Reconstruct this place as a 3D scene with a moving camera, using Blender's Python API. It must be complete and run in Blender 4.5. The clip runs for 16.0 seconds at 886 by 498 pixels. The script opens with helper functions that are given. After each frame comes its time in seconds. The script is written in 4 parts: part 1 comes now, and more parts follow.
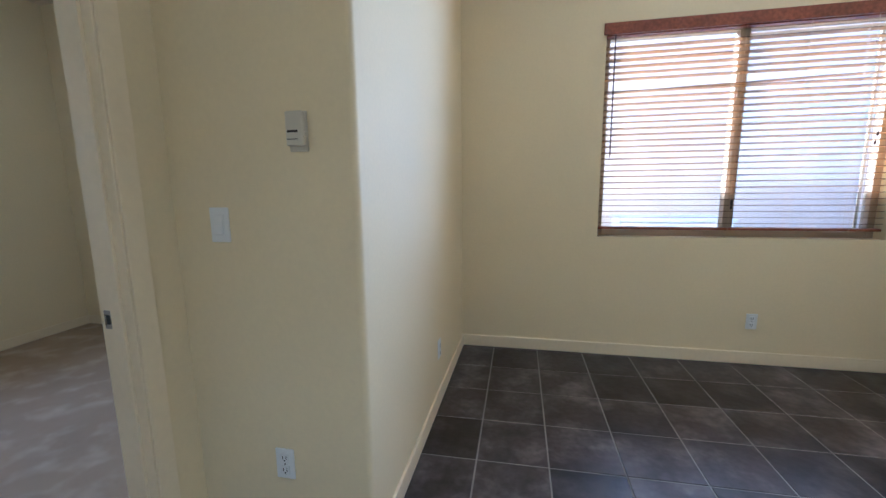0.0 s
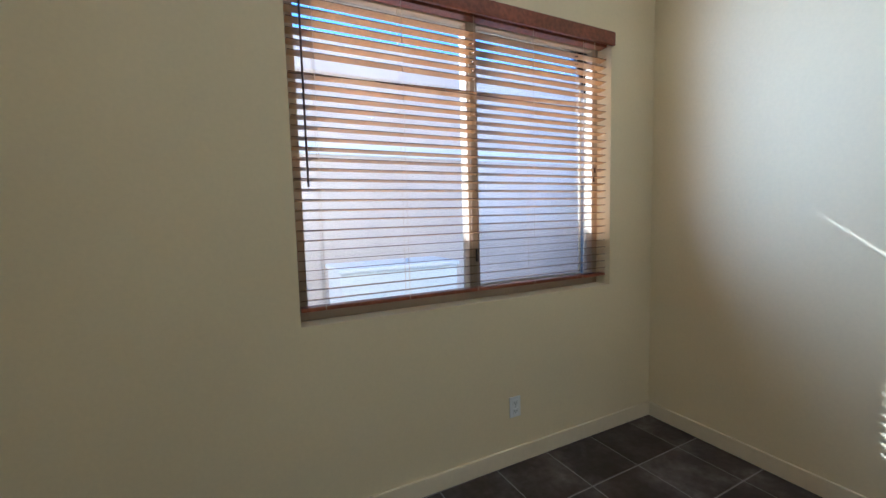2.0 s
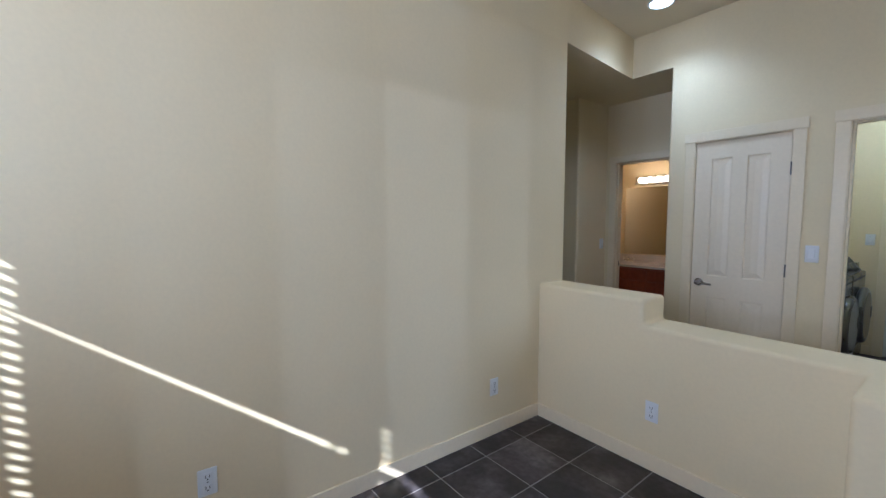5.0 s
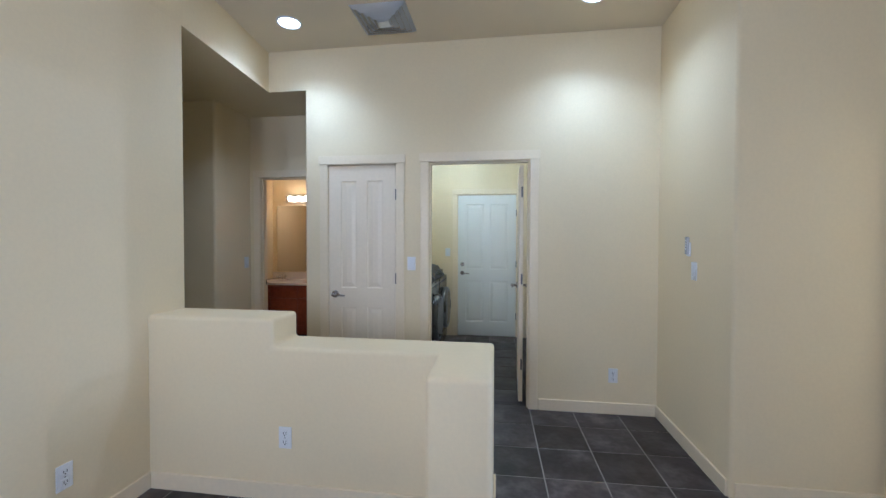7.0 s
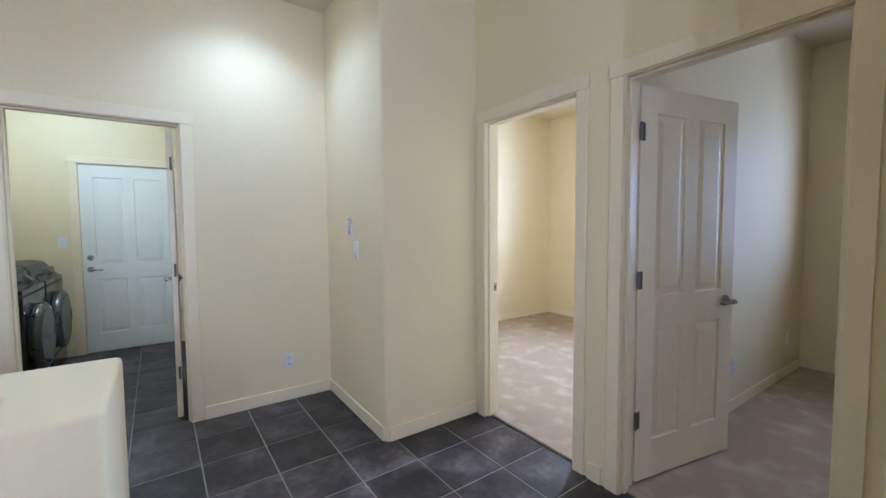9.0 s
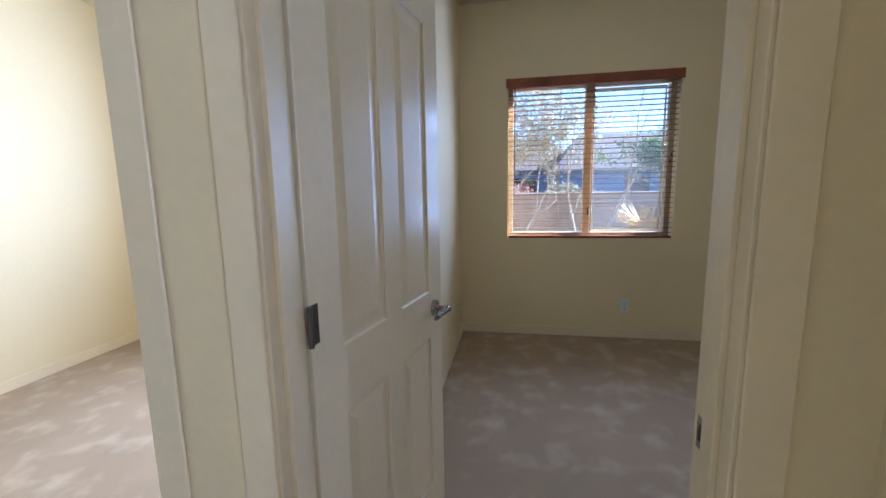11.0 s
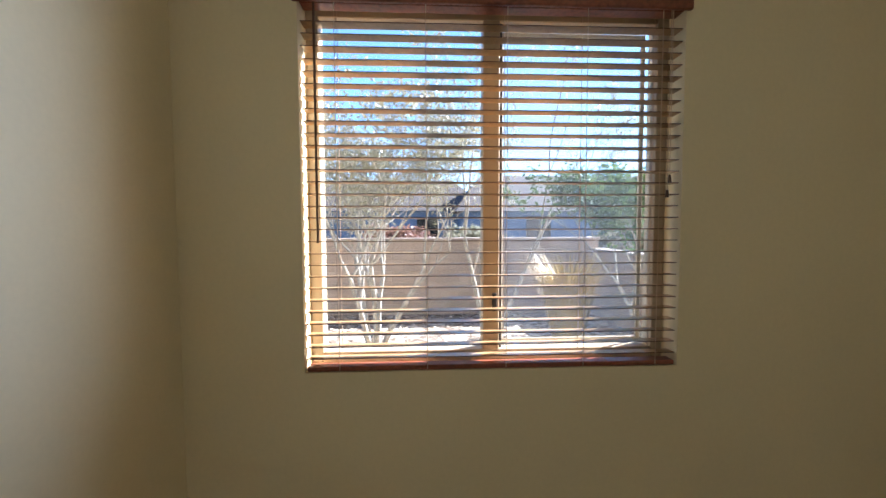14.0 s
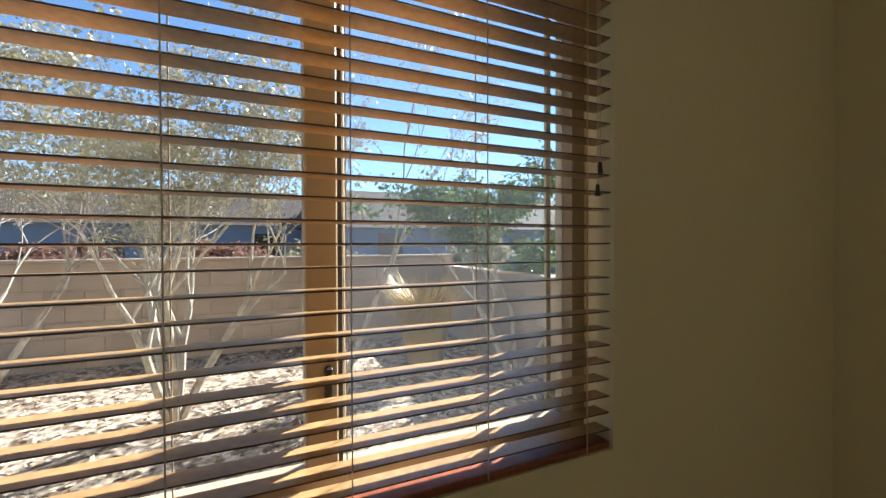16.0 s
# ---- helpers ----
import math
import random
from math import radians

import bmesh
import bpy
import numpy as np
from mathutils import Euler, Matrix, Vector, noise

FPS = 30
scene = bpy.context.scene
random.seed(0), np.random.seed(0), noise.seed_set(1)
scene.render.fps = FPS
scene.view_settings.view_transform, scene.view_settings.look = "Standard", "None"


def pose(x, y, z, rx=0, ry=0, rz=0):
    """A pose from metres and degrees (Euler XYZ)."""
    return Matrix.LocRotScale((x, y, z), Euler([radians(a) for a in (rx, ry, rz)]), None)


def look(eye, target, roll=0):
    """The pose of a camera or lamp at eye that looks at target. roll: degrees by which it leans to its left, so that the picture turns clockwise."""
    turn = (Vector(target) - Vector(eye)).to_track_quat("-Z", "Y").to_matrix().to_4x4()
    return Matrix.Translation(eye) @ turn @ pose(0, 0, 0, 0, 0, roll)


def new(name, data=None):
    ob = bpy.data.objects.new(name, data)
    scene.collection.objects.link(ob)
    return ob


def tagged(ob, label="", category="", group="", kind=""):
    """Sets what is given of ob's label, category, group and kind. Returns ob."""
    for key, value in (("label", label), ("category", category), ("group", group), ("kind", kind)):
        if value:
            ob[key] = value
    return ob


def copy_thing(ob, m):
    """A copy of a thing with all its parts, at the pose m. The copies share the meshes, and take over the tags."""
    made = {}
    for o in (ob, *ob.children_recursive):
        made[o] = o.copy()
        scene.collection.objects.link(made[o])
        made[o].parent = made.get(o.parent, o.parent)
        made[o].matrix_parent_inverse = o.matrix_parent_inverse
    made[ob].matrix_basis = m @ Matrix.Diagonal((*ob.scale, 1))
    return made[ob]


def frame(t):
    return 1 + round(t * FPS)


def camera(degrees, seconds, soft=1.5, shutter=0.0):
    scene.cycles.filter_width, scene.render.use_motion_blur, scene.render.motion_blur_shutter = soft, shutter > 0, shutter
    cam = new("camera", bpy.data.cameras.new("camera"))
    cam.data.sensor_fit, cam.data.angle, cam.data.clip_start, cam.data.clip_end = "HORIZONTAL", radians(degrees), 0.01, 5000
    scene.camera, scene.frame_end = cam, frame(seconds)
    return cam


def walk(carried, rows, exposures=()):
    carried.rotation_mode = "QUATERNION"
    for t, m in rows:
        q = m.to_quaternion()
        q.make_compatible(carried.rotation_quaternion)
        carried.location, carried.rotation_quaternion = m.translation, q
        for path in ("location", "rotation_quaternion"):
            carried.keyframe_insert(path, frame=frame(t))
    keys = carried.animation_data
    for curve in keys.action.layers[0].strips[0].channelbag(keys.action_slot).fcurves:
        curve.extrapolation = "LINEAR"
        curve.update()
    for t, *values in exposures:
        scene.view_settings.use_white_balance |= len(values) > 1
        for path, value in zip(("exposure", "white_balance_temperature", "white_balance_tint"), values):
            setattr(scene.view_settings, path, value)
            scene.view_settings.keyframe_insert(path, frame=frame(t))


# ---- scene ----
cam = camera(95.8, 16.0)

EXPOSURES = [(0, 3.05, 4500, 12), (1, 2.8, 4500, 12), (2, 2.4, 4600, 9), (3.5, 1.95, 4750, 7), (4.2, 2.15, 5050, 12), (5.2, 2.35, 5000, 13), (7.3, 2.7, 4950, 14),
             (8.5, 2.85, 4900, 14), (10.2, 2.75, 4950, 13), (12.3, 3.15, 4950, 13), (13.2, 3.0, 5250, 12), (14, 2.7, 5600, 10), (14.5, 2.45, 5850, 8), (16, 1.9, 6300, 5)]
PATH = [
    (0, (0.499, 0.554, 1.322), (0.098, 2.488, 1.007), -0.7),
    (0.5, (0.486, 0.984, 1.33), (0.409, 2.964, 1.059), -0.7),
    (1, (0.574, 1.395, 1.372), (0.829, 3.363, 1.128), -0.8),
    (1.5, (0.673, 1.73, 1.372), (1.244, 3.636, 1.176), -1.1),
    (2, (0.836, 1.993, 1.374), (1.726, 3.776, 1.208), -1.5),
    (2.5, (1.054, 2.2, 1.38), (2.29, 3.765, 1.234), -1.9),
    (3, (1.214, 2.292, 1.402), (2.836, 3.452, 1.241), -2.2),
    (3.5, (1.359, 2.352, 1.44), (3.268, 2.913, 1.244), -2.0),
    (4, (1.417, 2.383, 1.437), (3.401, 2.211, 1.249), -0.5),
    (4.5, (1.415, 2.312, 1.42), (3.251, 1.535, 1.257), -0.1),
    (5, (1.362, 2.237, 1.421), (2.959, 1.041, 1.276), 0.0),
    (5.2, (1.333, 2.198, 1.404), (2.828, 0.877, 1.276), 0.0),
    (7.3, (1.287, 1.934, 1.39), (1.327, -0.065, 1.346), 0.0),
    (7.5, (1.29, 1.93, 1.4), (1.171, -0.066, 1.353), -0.1),
    (8, (1.272, 1.941, 1.371), (0.787, 0.001, 1.329), 0.1),
    (8.5, (1.248, 1.927, 1.364), (0.415, 0.111, 1.293), -0.1),
    (9, (1.143, 1.846, 1.354), (0.007, 0.204, 1.241), -0.4),
    (9.5, (0.94, 1.675, 1.333), (-0.485, 0.279, 1.189), -0.7),
    (10, (0.657, 1.463, 1.344), (-1.019, 0.392, 1.138), -1.2),
    (10.2, (0.525, 1.344, 1.367), (-1.232, 0.416, 1.139), -1.4),
    (12.3, (-1.058, 1.138, 1.341), (-3.03, 1.349, 1.077), 0.1),
    (12.5, (-1.22, 1.191, 1.342), (-3.192, 1.415, 1.095), 0.0),
    (13, (-1.604, 1.278, 1.351), (-3.578, 1.527, 1.148), 0.2),
    (13.5, (-1.96, 1.369, 1.395), (-3.941, 1.601, 1.245), 0.3),
    (14, (-2.285, 1.561, 1.439), (-4.28, 1.661, 1.331), -0.2),
    (14.5, (-2.562, 1.635, 1.435), (-4.557, 1.768, 1.378), -0.5),
    (15, (-2.831, 1.66, 1.433), (-4.816, 1.901, 1.425), -0.7),
    (15.5, (-2.942, 1.701, 1.435), (-4.898, 2.116, 1.424), -1.0),
    (16, (-2.990, 1.723, 1.431), (-4.819, 2.533, 1.406), -0.2),
]
walk(cam, [(t, look(e, g, r)) for t, e, g, r in PATH], EXPOSURES)

# ---- world and sun ----
SUN_TO = Vector((-1.0, 1.94, 1.49)).normalized()
world = bpy.data.worlds.new("world")
scene.world = world
world.use_nodes = True
wn = world.node_tree.nodes
sky = wn.new("ShaderNodeTexSky")
sky.sky_type = 'NISHITA'
sky.sun_disc = False
sky.altitude, sky.air_density, sky.dust_density, sky.ozone_density = 1600, 0.9, 0.1, 3.5
sky.sun_elevation = math.asin(SUN_TO.z)
sky.sun_rotation = math.atan2(SUN_TO.x, SUN_TO.y)
wn["Background"].inputs["Strength"].default_value = 0.085
world.node_tree.links.new(sky.outputs["Color"], wn["Background"].inputs["Color"])
sun = new("sun", bpy.data.lights.new("sun", "SUN"))
sun.data.energy, sun.data.angle, sun.data.color = 5.0, radians(0.53), (1.0, 0.96, 0.91)
sun.matrix_world = look(SUN_TO * 30, (0, 0, 0))


def lamp(name, kind, x, y, z, watts, colour, size=0.05, cone=None, aim=None):
    data = bpy.data.lights.new(name, kind)
    data.energy, data.color = watts, colour
    data.shadow_soft_size = size
    if cone:
        data.spot_size, data.spot_blend = radians(cone), 1.0
    ob = new(name, data)
    ob.matrix_world = look((x, y, z), aim or (x, y + 0.001, z - 1))
    return ob


RECESSED = [(0.654, -0.90), (2.886, -0.95)]
for cx, cy in RECESSED:
    lamp("recessed_lamp", "SPOT", cx, cy, 3.0, 7, (0.78, 0.89, 1.0), 0.05, 134)
lamp("laundry_lamp", "POINT", 1.9, -2.9, 2.62, 3.6, (0.82, 0.97, 0.98), 0.12)
for k in range(4):
    lamp("vanity_lamp", "POINT", 4.36 - 0.125 * k, -3.56, 2.0, 0.2, (1.0, 0.66, 0.36), 0.035)


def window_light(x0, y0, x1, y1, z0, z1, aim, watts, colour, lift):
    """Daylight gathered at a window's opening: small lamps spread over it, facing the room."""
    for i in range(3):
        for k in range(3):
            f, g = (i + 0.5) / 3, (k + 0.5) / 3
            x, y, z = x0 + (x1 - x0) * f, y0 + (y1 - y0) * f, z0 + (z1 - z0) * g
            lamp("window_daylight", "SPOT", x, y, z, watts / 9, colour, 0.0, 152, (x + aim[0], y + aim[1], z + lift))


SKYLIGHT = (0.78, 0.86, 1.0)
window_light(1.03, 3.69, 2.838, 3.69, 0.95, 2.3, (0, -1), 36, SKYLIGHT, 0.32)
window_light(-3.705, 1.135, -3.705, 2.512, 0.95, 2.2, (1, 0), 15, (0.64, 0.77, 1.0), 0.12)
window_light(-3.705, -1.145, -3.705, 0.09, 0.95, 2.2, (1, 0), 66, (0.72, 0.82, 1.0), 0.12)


# ---- materials ----
def material(name, colour, rough=0.5, metal=0.0, vary=0.0, scale=3.0, fine=0.0, fine_scale=200.0, bump=0.0, bump_scale=150.0,
             second=None, second_scale=4.0, low=0.45, high=0.62, objects=0.0, spec=0.5, coat=0.0):
    """Paint, stone, metal and cloth: a base colour with stains, grain, relief and differences between pieces."""
    m = bpy.data.materials.new(name)
    m.use_nodes = True
    nt = m.node_tree
    n, l = nt.nodes, nt.links
    b = n["Principled BSDF"]
    b.inputs["Roughness"].default_value = rough
    b.inputs["Metallic"].default_value = metal
    b.inputs["Specular IOR Level"].default_value = spec
    b.inputs["Coat Weight"].default_value = coat
    co = n.new("ShaderNodeNewGeometry").outputs["Position"]
    rgb = n.new("ShaderNodeRGB")
    rgb.outputs[0].default_value = (*colour, 1)
    out = rgb.outputs[0]

    def noise_tex(s, detail=4.0):
        t = n.new("ShaderNodeTexNoise")
        t.inputs["Scale"].default_value, t.inputs["Detail"].default_value = s, detail
        l.new(co, t.inputs["Vector"])
        return t.outputs["Fac"]

    def mix(a, bb, fac, kind='MIX'):
        x = n.new("ShaderNodeMix")
        x.data_type, x.blend_type = 'RGBA', kind
        for sock, v in ((x.inputs[0], fac), (x.inputs[6], a), (x.inputs[7], bb)):
            if isinstance(v, (int, float)):
                sock.default_value = v
            elif isinstance(v, tuple):
                sock.default_value = (*v, 1)
            else:
                l.new(v, sock)
        return x.outputs[2]

    def ramp(v, a, bb, ca, cb):
        r = n.new("ShaderNodeMapRange")
        r.inputs[1].default_value, r.inputs[2].default_value, r.inputs[3].default_value, r.inputs[4].default_value = a, bb, ca, cb
        l.new(v, r.inputs[0])
        return r.outputs[0]

    if second:
        out = mix(out, second, ramp(noise_tex(second_scale, 6), low, high, 0, 1))
    if vary:
        out = mix(out, ramp(noise_tex(scale), 0.3, 0.7, 1 - vary, 1 + vary), 1.0, 'MULTIPLY')
    if fine:
        out = mix(out, ramp(noise_tex(fine_scale, 2), 0.3, 0.7, 1 - fine, 1 + fine), 1.0, 'MULTIPLY')
    if objects:
        info = n.new("ShaderNodeObjectInfo")
        out = mix(out, ramp(info.outputs["Random"], 0, 1, 1 - objects, 1 + objects), 1.0, 'MULTIPLY')
    l.new(out, b.inputs["Base Color"])
    if bump:
        bp = n.new("ShaderNodeBump")
        bp.inputs["Strength"].default_value, bp.inputs["Distance"].default_value = bump, 0.002
        l.new(noise_tex(bump_scale, 3), bp.inputs["Height"])
        l.new(bp.outputs[0], b.inputs["Normal"])
    l.new(ramp(noise_tex(scale * 2), 0.3, 0.7, max(rough - 0.06, 0.02), min(rough + 0.06, 1)), b.inputs["Roughness"])
    return m


def glow(name, colour, strength):
    m = bpy.data.materials.new(name)
    m.use_nodes = True
    b = m.node_tree.nodes["Principled BSDF"]
    b.inputs["Base Color"].default_value = (0.9, 0.9, 0.9, 1)
    b.inputs["Emission Color"].default_value = (*colour, 1)
    b.inputs["Emission Strength"].default_value = strength
    return m


def pane_glass(name):
    m = bpy.data.materials.new(name)
    m.use_nodes = True
    n, l = m.node_tree.nodes, m.node_tree.links
    n.remove(n["Principled BSDF"])
    clear, gloss, mixer, fres = (n.new("ShaderNodeBsdfTransparent"), n.new("ShaderNodeBsdfGlossy"),
                                 n.new("ShaderNodeMixShader"), n.new("ShaderNodeFresnel"))
    clear.inputs[0].default_value = (0.93, 0.95, 0.96, 1)
    gloss.inputs["Roughness"].default_value = 0.02
    fres.inputs["IOR"].default_value = 1.35
    l.new(fres.outputs[0], mixer.inputs[0])
    l.new(clear.outputs[0], mixer.inputs[1])
    l.new(gloss.outputs[0], mixer.inputs[2])
    l.new(mixer.outputs[0], n["Material Output"].inputs["Surface"])
    return m


def sheer(name, colour, share):
    """Thin leaves and slats that let part of the light through."""
    m = material(name, colour, 0.42, vary=0.15, scale=6, objects=0.12, fine=0.15, fine_scale=60)
    n, l = m.node_tree.nodes, m.node_tree.links
    b = n["Principled BSDF"]
    tr, mx = n.new("ShaderNodeBsdfTranslucent"), n.new("ShaderNodeMixShader")
    tr.inputs[0].default_value = (*colour, 1)
    mx.inputs[0].default_value = share
    l.new(b.outputs[0], mx.inputs[1])
    l.new(tr.outputs[0], mx.inputs[2])
    l.new(mx.outputs[0], n["Material Output"].inputs["Surface"])
    return m


PAINT = material("cream_wall_paint", (0.815, 0.69, 0.445), 0.62, vary=0.025, scale=1.2, fine=0.015, fine_scale=60, bump=0.13, bump_scale=110, spec=0.3)
CEIL = material("ceiling_paint", (0.76, 0.66, 0.48), 0.8, vary=0.03, scale=1.5, bump=0.5, bump_scale=90, spec=0.2)
TRIM = material("cream_gloss_paint", (0.845, 0.72, 0.50), 0.38, vary=0.03, scale=2.0, fine=0.02, fine_scale=40, bump=0.06, bump_scale=60)
DOORPAINT = material("off_white_door_paint", (0.845, 0.735, 0.55), 0.36, vary=0.03, scale=2.0, fine=0.02, fine_scale=40, bump=0.08, bump_scale=60)
GREYDOOR = material("pale_door_paint", (0.80, 0.79, 0.72), 0.36, vary=0.03, scale=2.0, bump=0.08, bump_scale=80)
SLATE = material("dark_slate_tile", (0.036, 0.029, 0.029), 0.42, vary=0.5, scale=5.0, fine=0.3, fine_scale=26, bump=0.8, bump_scale=26,
                 second=(0.10, 0.083, 0.082), second_scale=4.2, low=0.46, high=0.66, objects=0.5, spec=0.45)
GROUT = material("grey_grout", (0.30, 0.28, 0.26), 0.9, vary=0.2, scale=5, bump=0.4, bump_scale=200)
CARPET = material("beige_carpet", (0.43, 0.335, 0.24), 0.95, vary=0.07, scale=2, fine=0.25, fine_scale=420, bump=1.0, bump_scale=380,
                  second=(0.55, 0.455, 0.345), second_scale=6.0, low=0.50, high=0.70, spec=0.1)
SLAT = sheer("stained_wood_slat", (0.50, 0.31, 0.14), 0.25)
SLAT.node_tree.nodes["Principled BSDF"].inputs["Coat Weight"].default_value = 0.6
SLAT.node_tree.nodes["Principled BSDF"].inputs["Coat Roughness"].default_value = 0.22
RAILWOOD = material("red_brown_wood", (0.24, 0.066, 0.028), 0.38, vary=0.25, scale=5, fine=0.25, fine_scale=50, bump=0.1, bump_scale=70)
CORD = material("tan_cord", (0.55, 0.42, 0.30), 0.8, vary=0.1)
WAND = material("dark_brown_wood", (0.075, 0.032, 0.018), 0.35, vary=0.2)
FRAME = material("tan_window_frame", (0.44, 0.34, 0.225), 0.45, vary=0.06, scale=3, bump=0.05)
DARKFRAME = material("dark_bronze_rubber", (0.035, 0.03, 0.028), 0.5, vary=0.1)
PLATE = material("white_plastic", (0.80, 0.80, 0.79), 0.32, vary=0.02)
SLOT = material("black_slot", (0.02, 0.02, 0.02), 0.6)
BEIGE = material("beige_plastic", (0.66, 0.60, 0.48), 0.4, vary=0.03)
NICKEL = material("brushed_nickel", (0.36, 0.33, 0.30), 0.28, metal=1.0, vary=0.08, scale=20)
STEEL = material("zinc_hinge", (0.17, 0.165, 0.16), 0.35, metal=1.0, vary=0.1, scale=20)
CHROME = material("chrome", (0.85, 0.85, 0.85), 0.08, metal=1.0)
MIRROR = material("mirror_silver", (0.88, 0.88, 0.88), 0.012, metal=1.0)
CABINET = material("red_brown_cabinet", (0.26, 0.060, 0.026), 0.35, vary=0.2, scale=3, fine=0.2, fine_scale=30, bump=0.06)
MARBLE = material("cream_cultured_marble", (0.78, 0.70, 0.60), 0.2, vary=0.05, scale=3)
SILVERPLASTIC = material("silver_plastic", (0.42, 0.42, 0.42), 0.35, metal=0.2, vary=0.05)
BLACKENAMEL = material("black_enamel", (0.022, 0.022, 0.024), 0.22, vary=0.1, coat=0.3)
GREYMETAL = material("graphite_trim", (0.06, 0.06, 0.063), 0.35, metal=0.3, vary=0.1)
SILVERTRIM = material("silver_ring", (0.16, 0.165, 0.17), 0.3, metal=0.7)
DARKGLASS = material("dark_door_glass", (0.015, 0.015, 0.016), 0.08)
FANWHITE = material("white_fan", (0.82, 0.82, 0.80), 0.4, vary=0.03)
FROST = material("frosted_glass", (0.85, 0.84, 0.80), 0.35)
BULB = glow("lit_bulb", (1.0, 0.82, 0.56), 0.9)
CANLIGHT = glow("lit_lens", (0.86, 0.95, 1.0), 3.0)
GLASS = pane_glass("clear_glass")


def mesh_screen(name, colour, share):
    """Fine insect mesh: mostly holes, the threads catch the light."""
    m = bpy.data.materials.new(name)
    m.use_nodes = True
    n, l = m.node_tree.nodes, m.node_tree.links
    n.remove(n["Principled BSDF"])
    clear, thread, glow_through, mx, my = (n.new("ShaderNodeBsdfTransparent"), n.new("ShaderNodeBsdfDiffuse"), n.new("ShaderNodeBsdfTranslucent"),
                                           n.new("ShaderNodeMixShader"), n.new("ShaderNodeMixShader"))
    thread.inputs[0].default_value = glow_through.inputs[0].default_value = (*colour, 1)
    my.inputs[0].default_value, mx.inputs[0].default_value = 0.5, share
    l.new(thread.outputs[0], my.inputs[1])
    l.new(glow_through.outputs[0], my.inputs[2])
    l.new(clear.outputs[0], mx.inputs[1])
    l.new(my.outputs[0], mx.inputs[2])
    l.new(mx.outputs[0], n["Material Output"].inputs["Surface"])
    return m


SCREEN = mesh_screen("grey_insect_mesh", (0.42, 0.46, 0.52), 0.06)
STUCCO = material("pink_tan_stucco", (0.72, 0.60, 0.52), 0.9, vary=0.08, scale=1.5, fine=0.1, fine_scale=60, bump=0.8, bump_scale=60)
WHITEPAINT = material("white_outdoor_paint", (0.78, 0.78, 0.77), 0.5, vary=0.04)
BLOCK = material("tan_block", (0.40, 0.30, 0.23), 0.9, vary=0.14, scale=2, fine=0.15, fine_scale=50, bump=0.7, bump_scale=50, objects=0.07)
MULCH = material("mulch_and_gravel", (0.42, 0.33, 0.25), 0.95, vary=0.25, scale=1.2, fine=0.5, fine_scale=22, bump=1.0, bump_scale=30,
                 second=(0.16, 0.105, 0.07), second_scale=9, low=0.46, high=0.56)
CHIP = material("leaf_litter", (0.48, 0.39, 0.29), 0.9, vary=0.5, scale=14)
CONCRETE = material("pale_concrete", (0.60, 0.57, 0.53), 0.85, vary=0.1, scale=1.5, fine=0.12, fine_scale=90, bump=0.4, bump_scale=120)
BARK = material("grey_bark", (0.33, 0.285, 0.235), 0.9, vary=0.3, scale=12, bump=0.8, bump_scale=60)
DRYLEAF = sheer("dry_leaf", (0.30, 0.27, 0.18), 0.35)
REDLEAF = sheer("russet_leaf", (0.26, 0.14, 0.10), 0.3)
GREENLEAF = sheer("green_leaf", (0.105, 0.155, 0.05), 0.35)
STRAW = sheer("straw_grass", (0.46, 0.30, 0.075), 0.3)
BLUEWALL = material("blue_grey_siding", (0.11, 0.15, 0.21), 0.8, vary=0.06, scale=1)
ROOFING = material("brown_shingle", (0.07, 0.05, 0.042), 0.9, vary=0.2, scale=3, bump=0.6, bump_scale=20)


# ---- mesh helpers ----
def box(bm, x0, y0, z0, x1, y1, z1, bevel=0.0, seg=2):
    r = bmesh.ops.create_cube(bm, size=1)
    vs = r["verts"]
    for v in vs:
        v.co = Vector((x0 + (v.co.x + .5) * (x1 - x0), y0 + (v.co.y + .5) * (y1 - y0), z0 + (v.co.z + .5) * (z1 - z0)))
    if bevel:
        es = list({e for v in vs for e in v.link_edges})
        bmesh.ops.bevel(bm, geom=es, offset=bevel, segments=seg, affect='EDGES', profile=0.5)
    return bm


def cyl(bm, p, q, r0, r1=None, n=16):
    p, q = Vector(p), Vector(q)
    d = q - p
    m = Matrix.Translation((p + q) / 2) @ d.to_track_quat("Z", "Y").to_matrix().to_4x4()
    bmesh.ops.create_cone(bm, cap_ends=True, segments=n, radius1=r0, radius2=r0 if r1 is None else r1, depth=d.length, matrix=m)
    return bm


def ball(bm, c, r, sx=1, sy=1, sz=1, n=14):
    bmesh.ops.create_uvsphere(bm, u_segments=n, v_segments=n // 2 + 2, radius=r,
                              matrix=Matrix.Translation(c) @ Matrix.Diagonal((sx, sy, sz, 1)))
    return bm


def ring(bm, c, axis, R, r, n=24, k=8):
    """A torus round the given axis."""
    rot = Vector(axis).to_track_quat("Z", "Y").to_matrix()
    vs = []
    for i in range(n):
        a = 2 * math.pi * i / n
        row = []
        for j in range(k):
            b = 2 * math.pi * j / k
            row.append(bm.verts.new(Vector(c) + rot @ Vector(((R + r * math.cos(b)) * math.cos(a), (R + r * math.cos(b)) * math.sin(a), r * math.sin(b)))))
        vs.append(row)
    for i in range(n):
        for j in range(k):
            bm.faces.new((vs[i][j], vs[(i + 1) % n][j], vs[(i + 1) % n][(j + 1) % k], vs[i][(j + 1) % k]))
    return bm


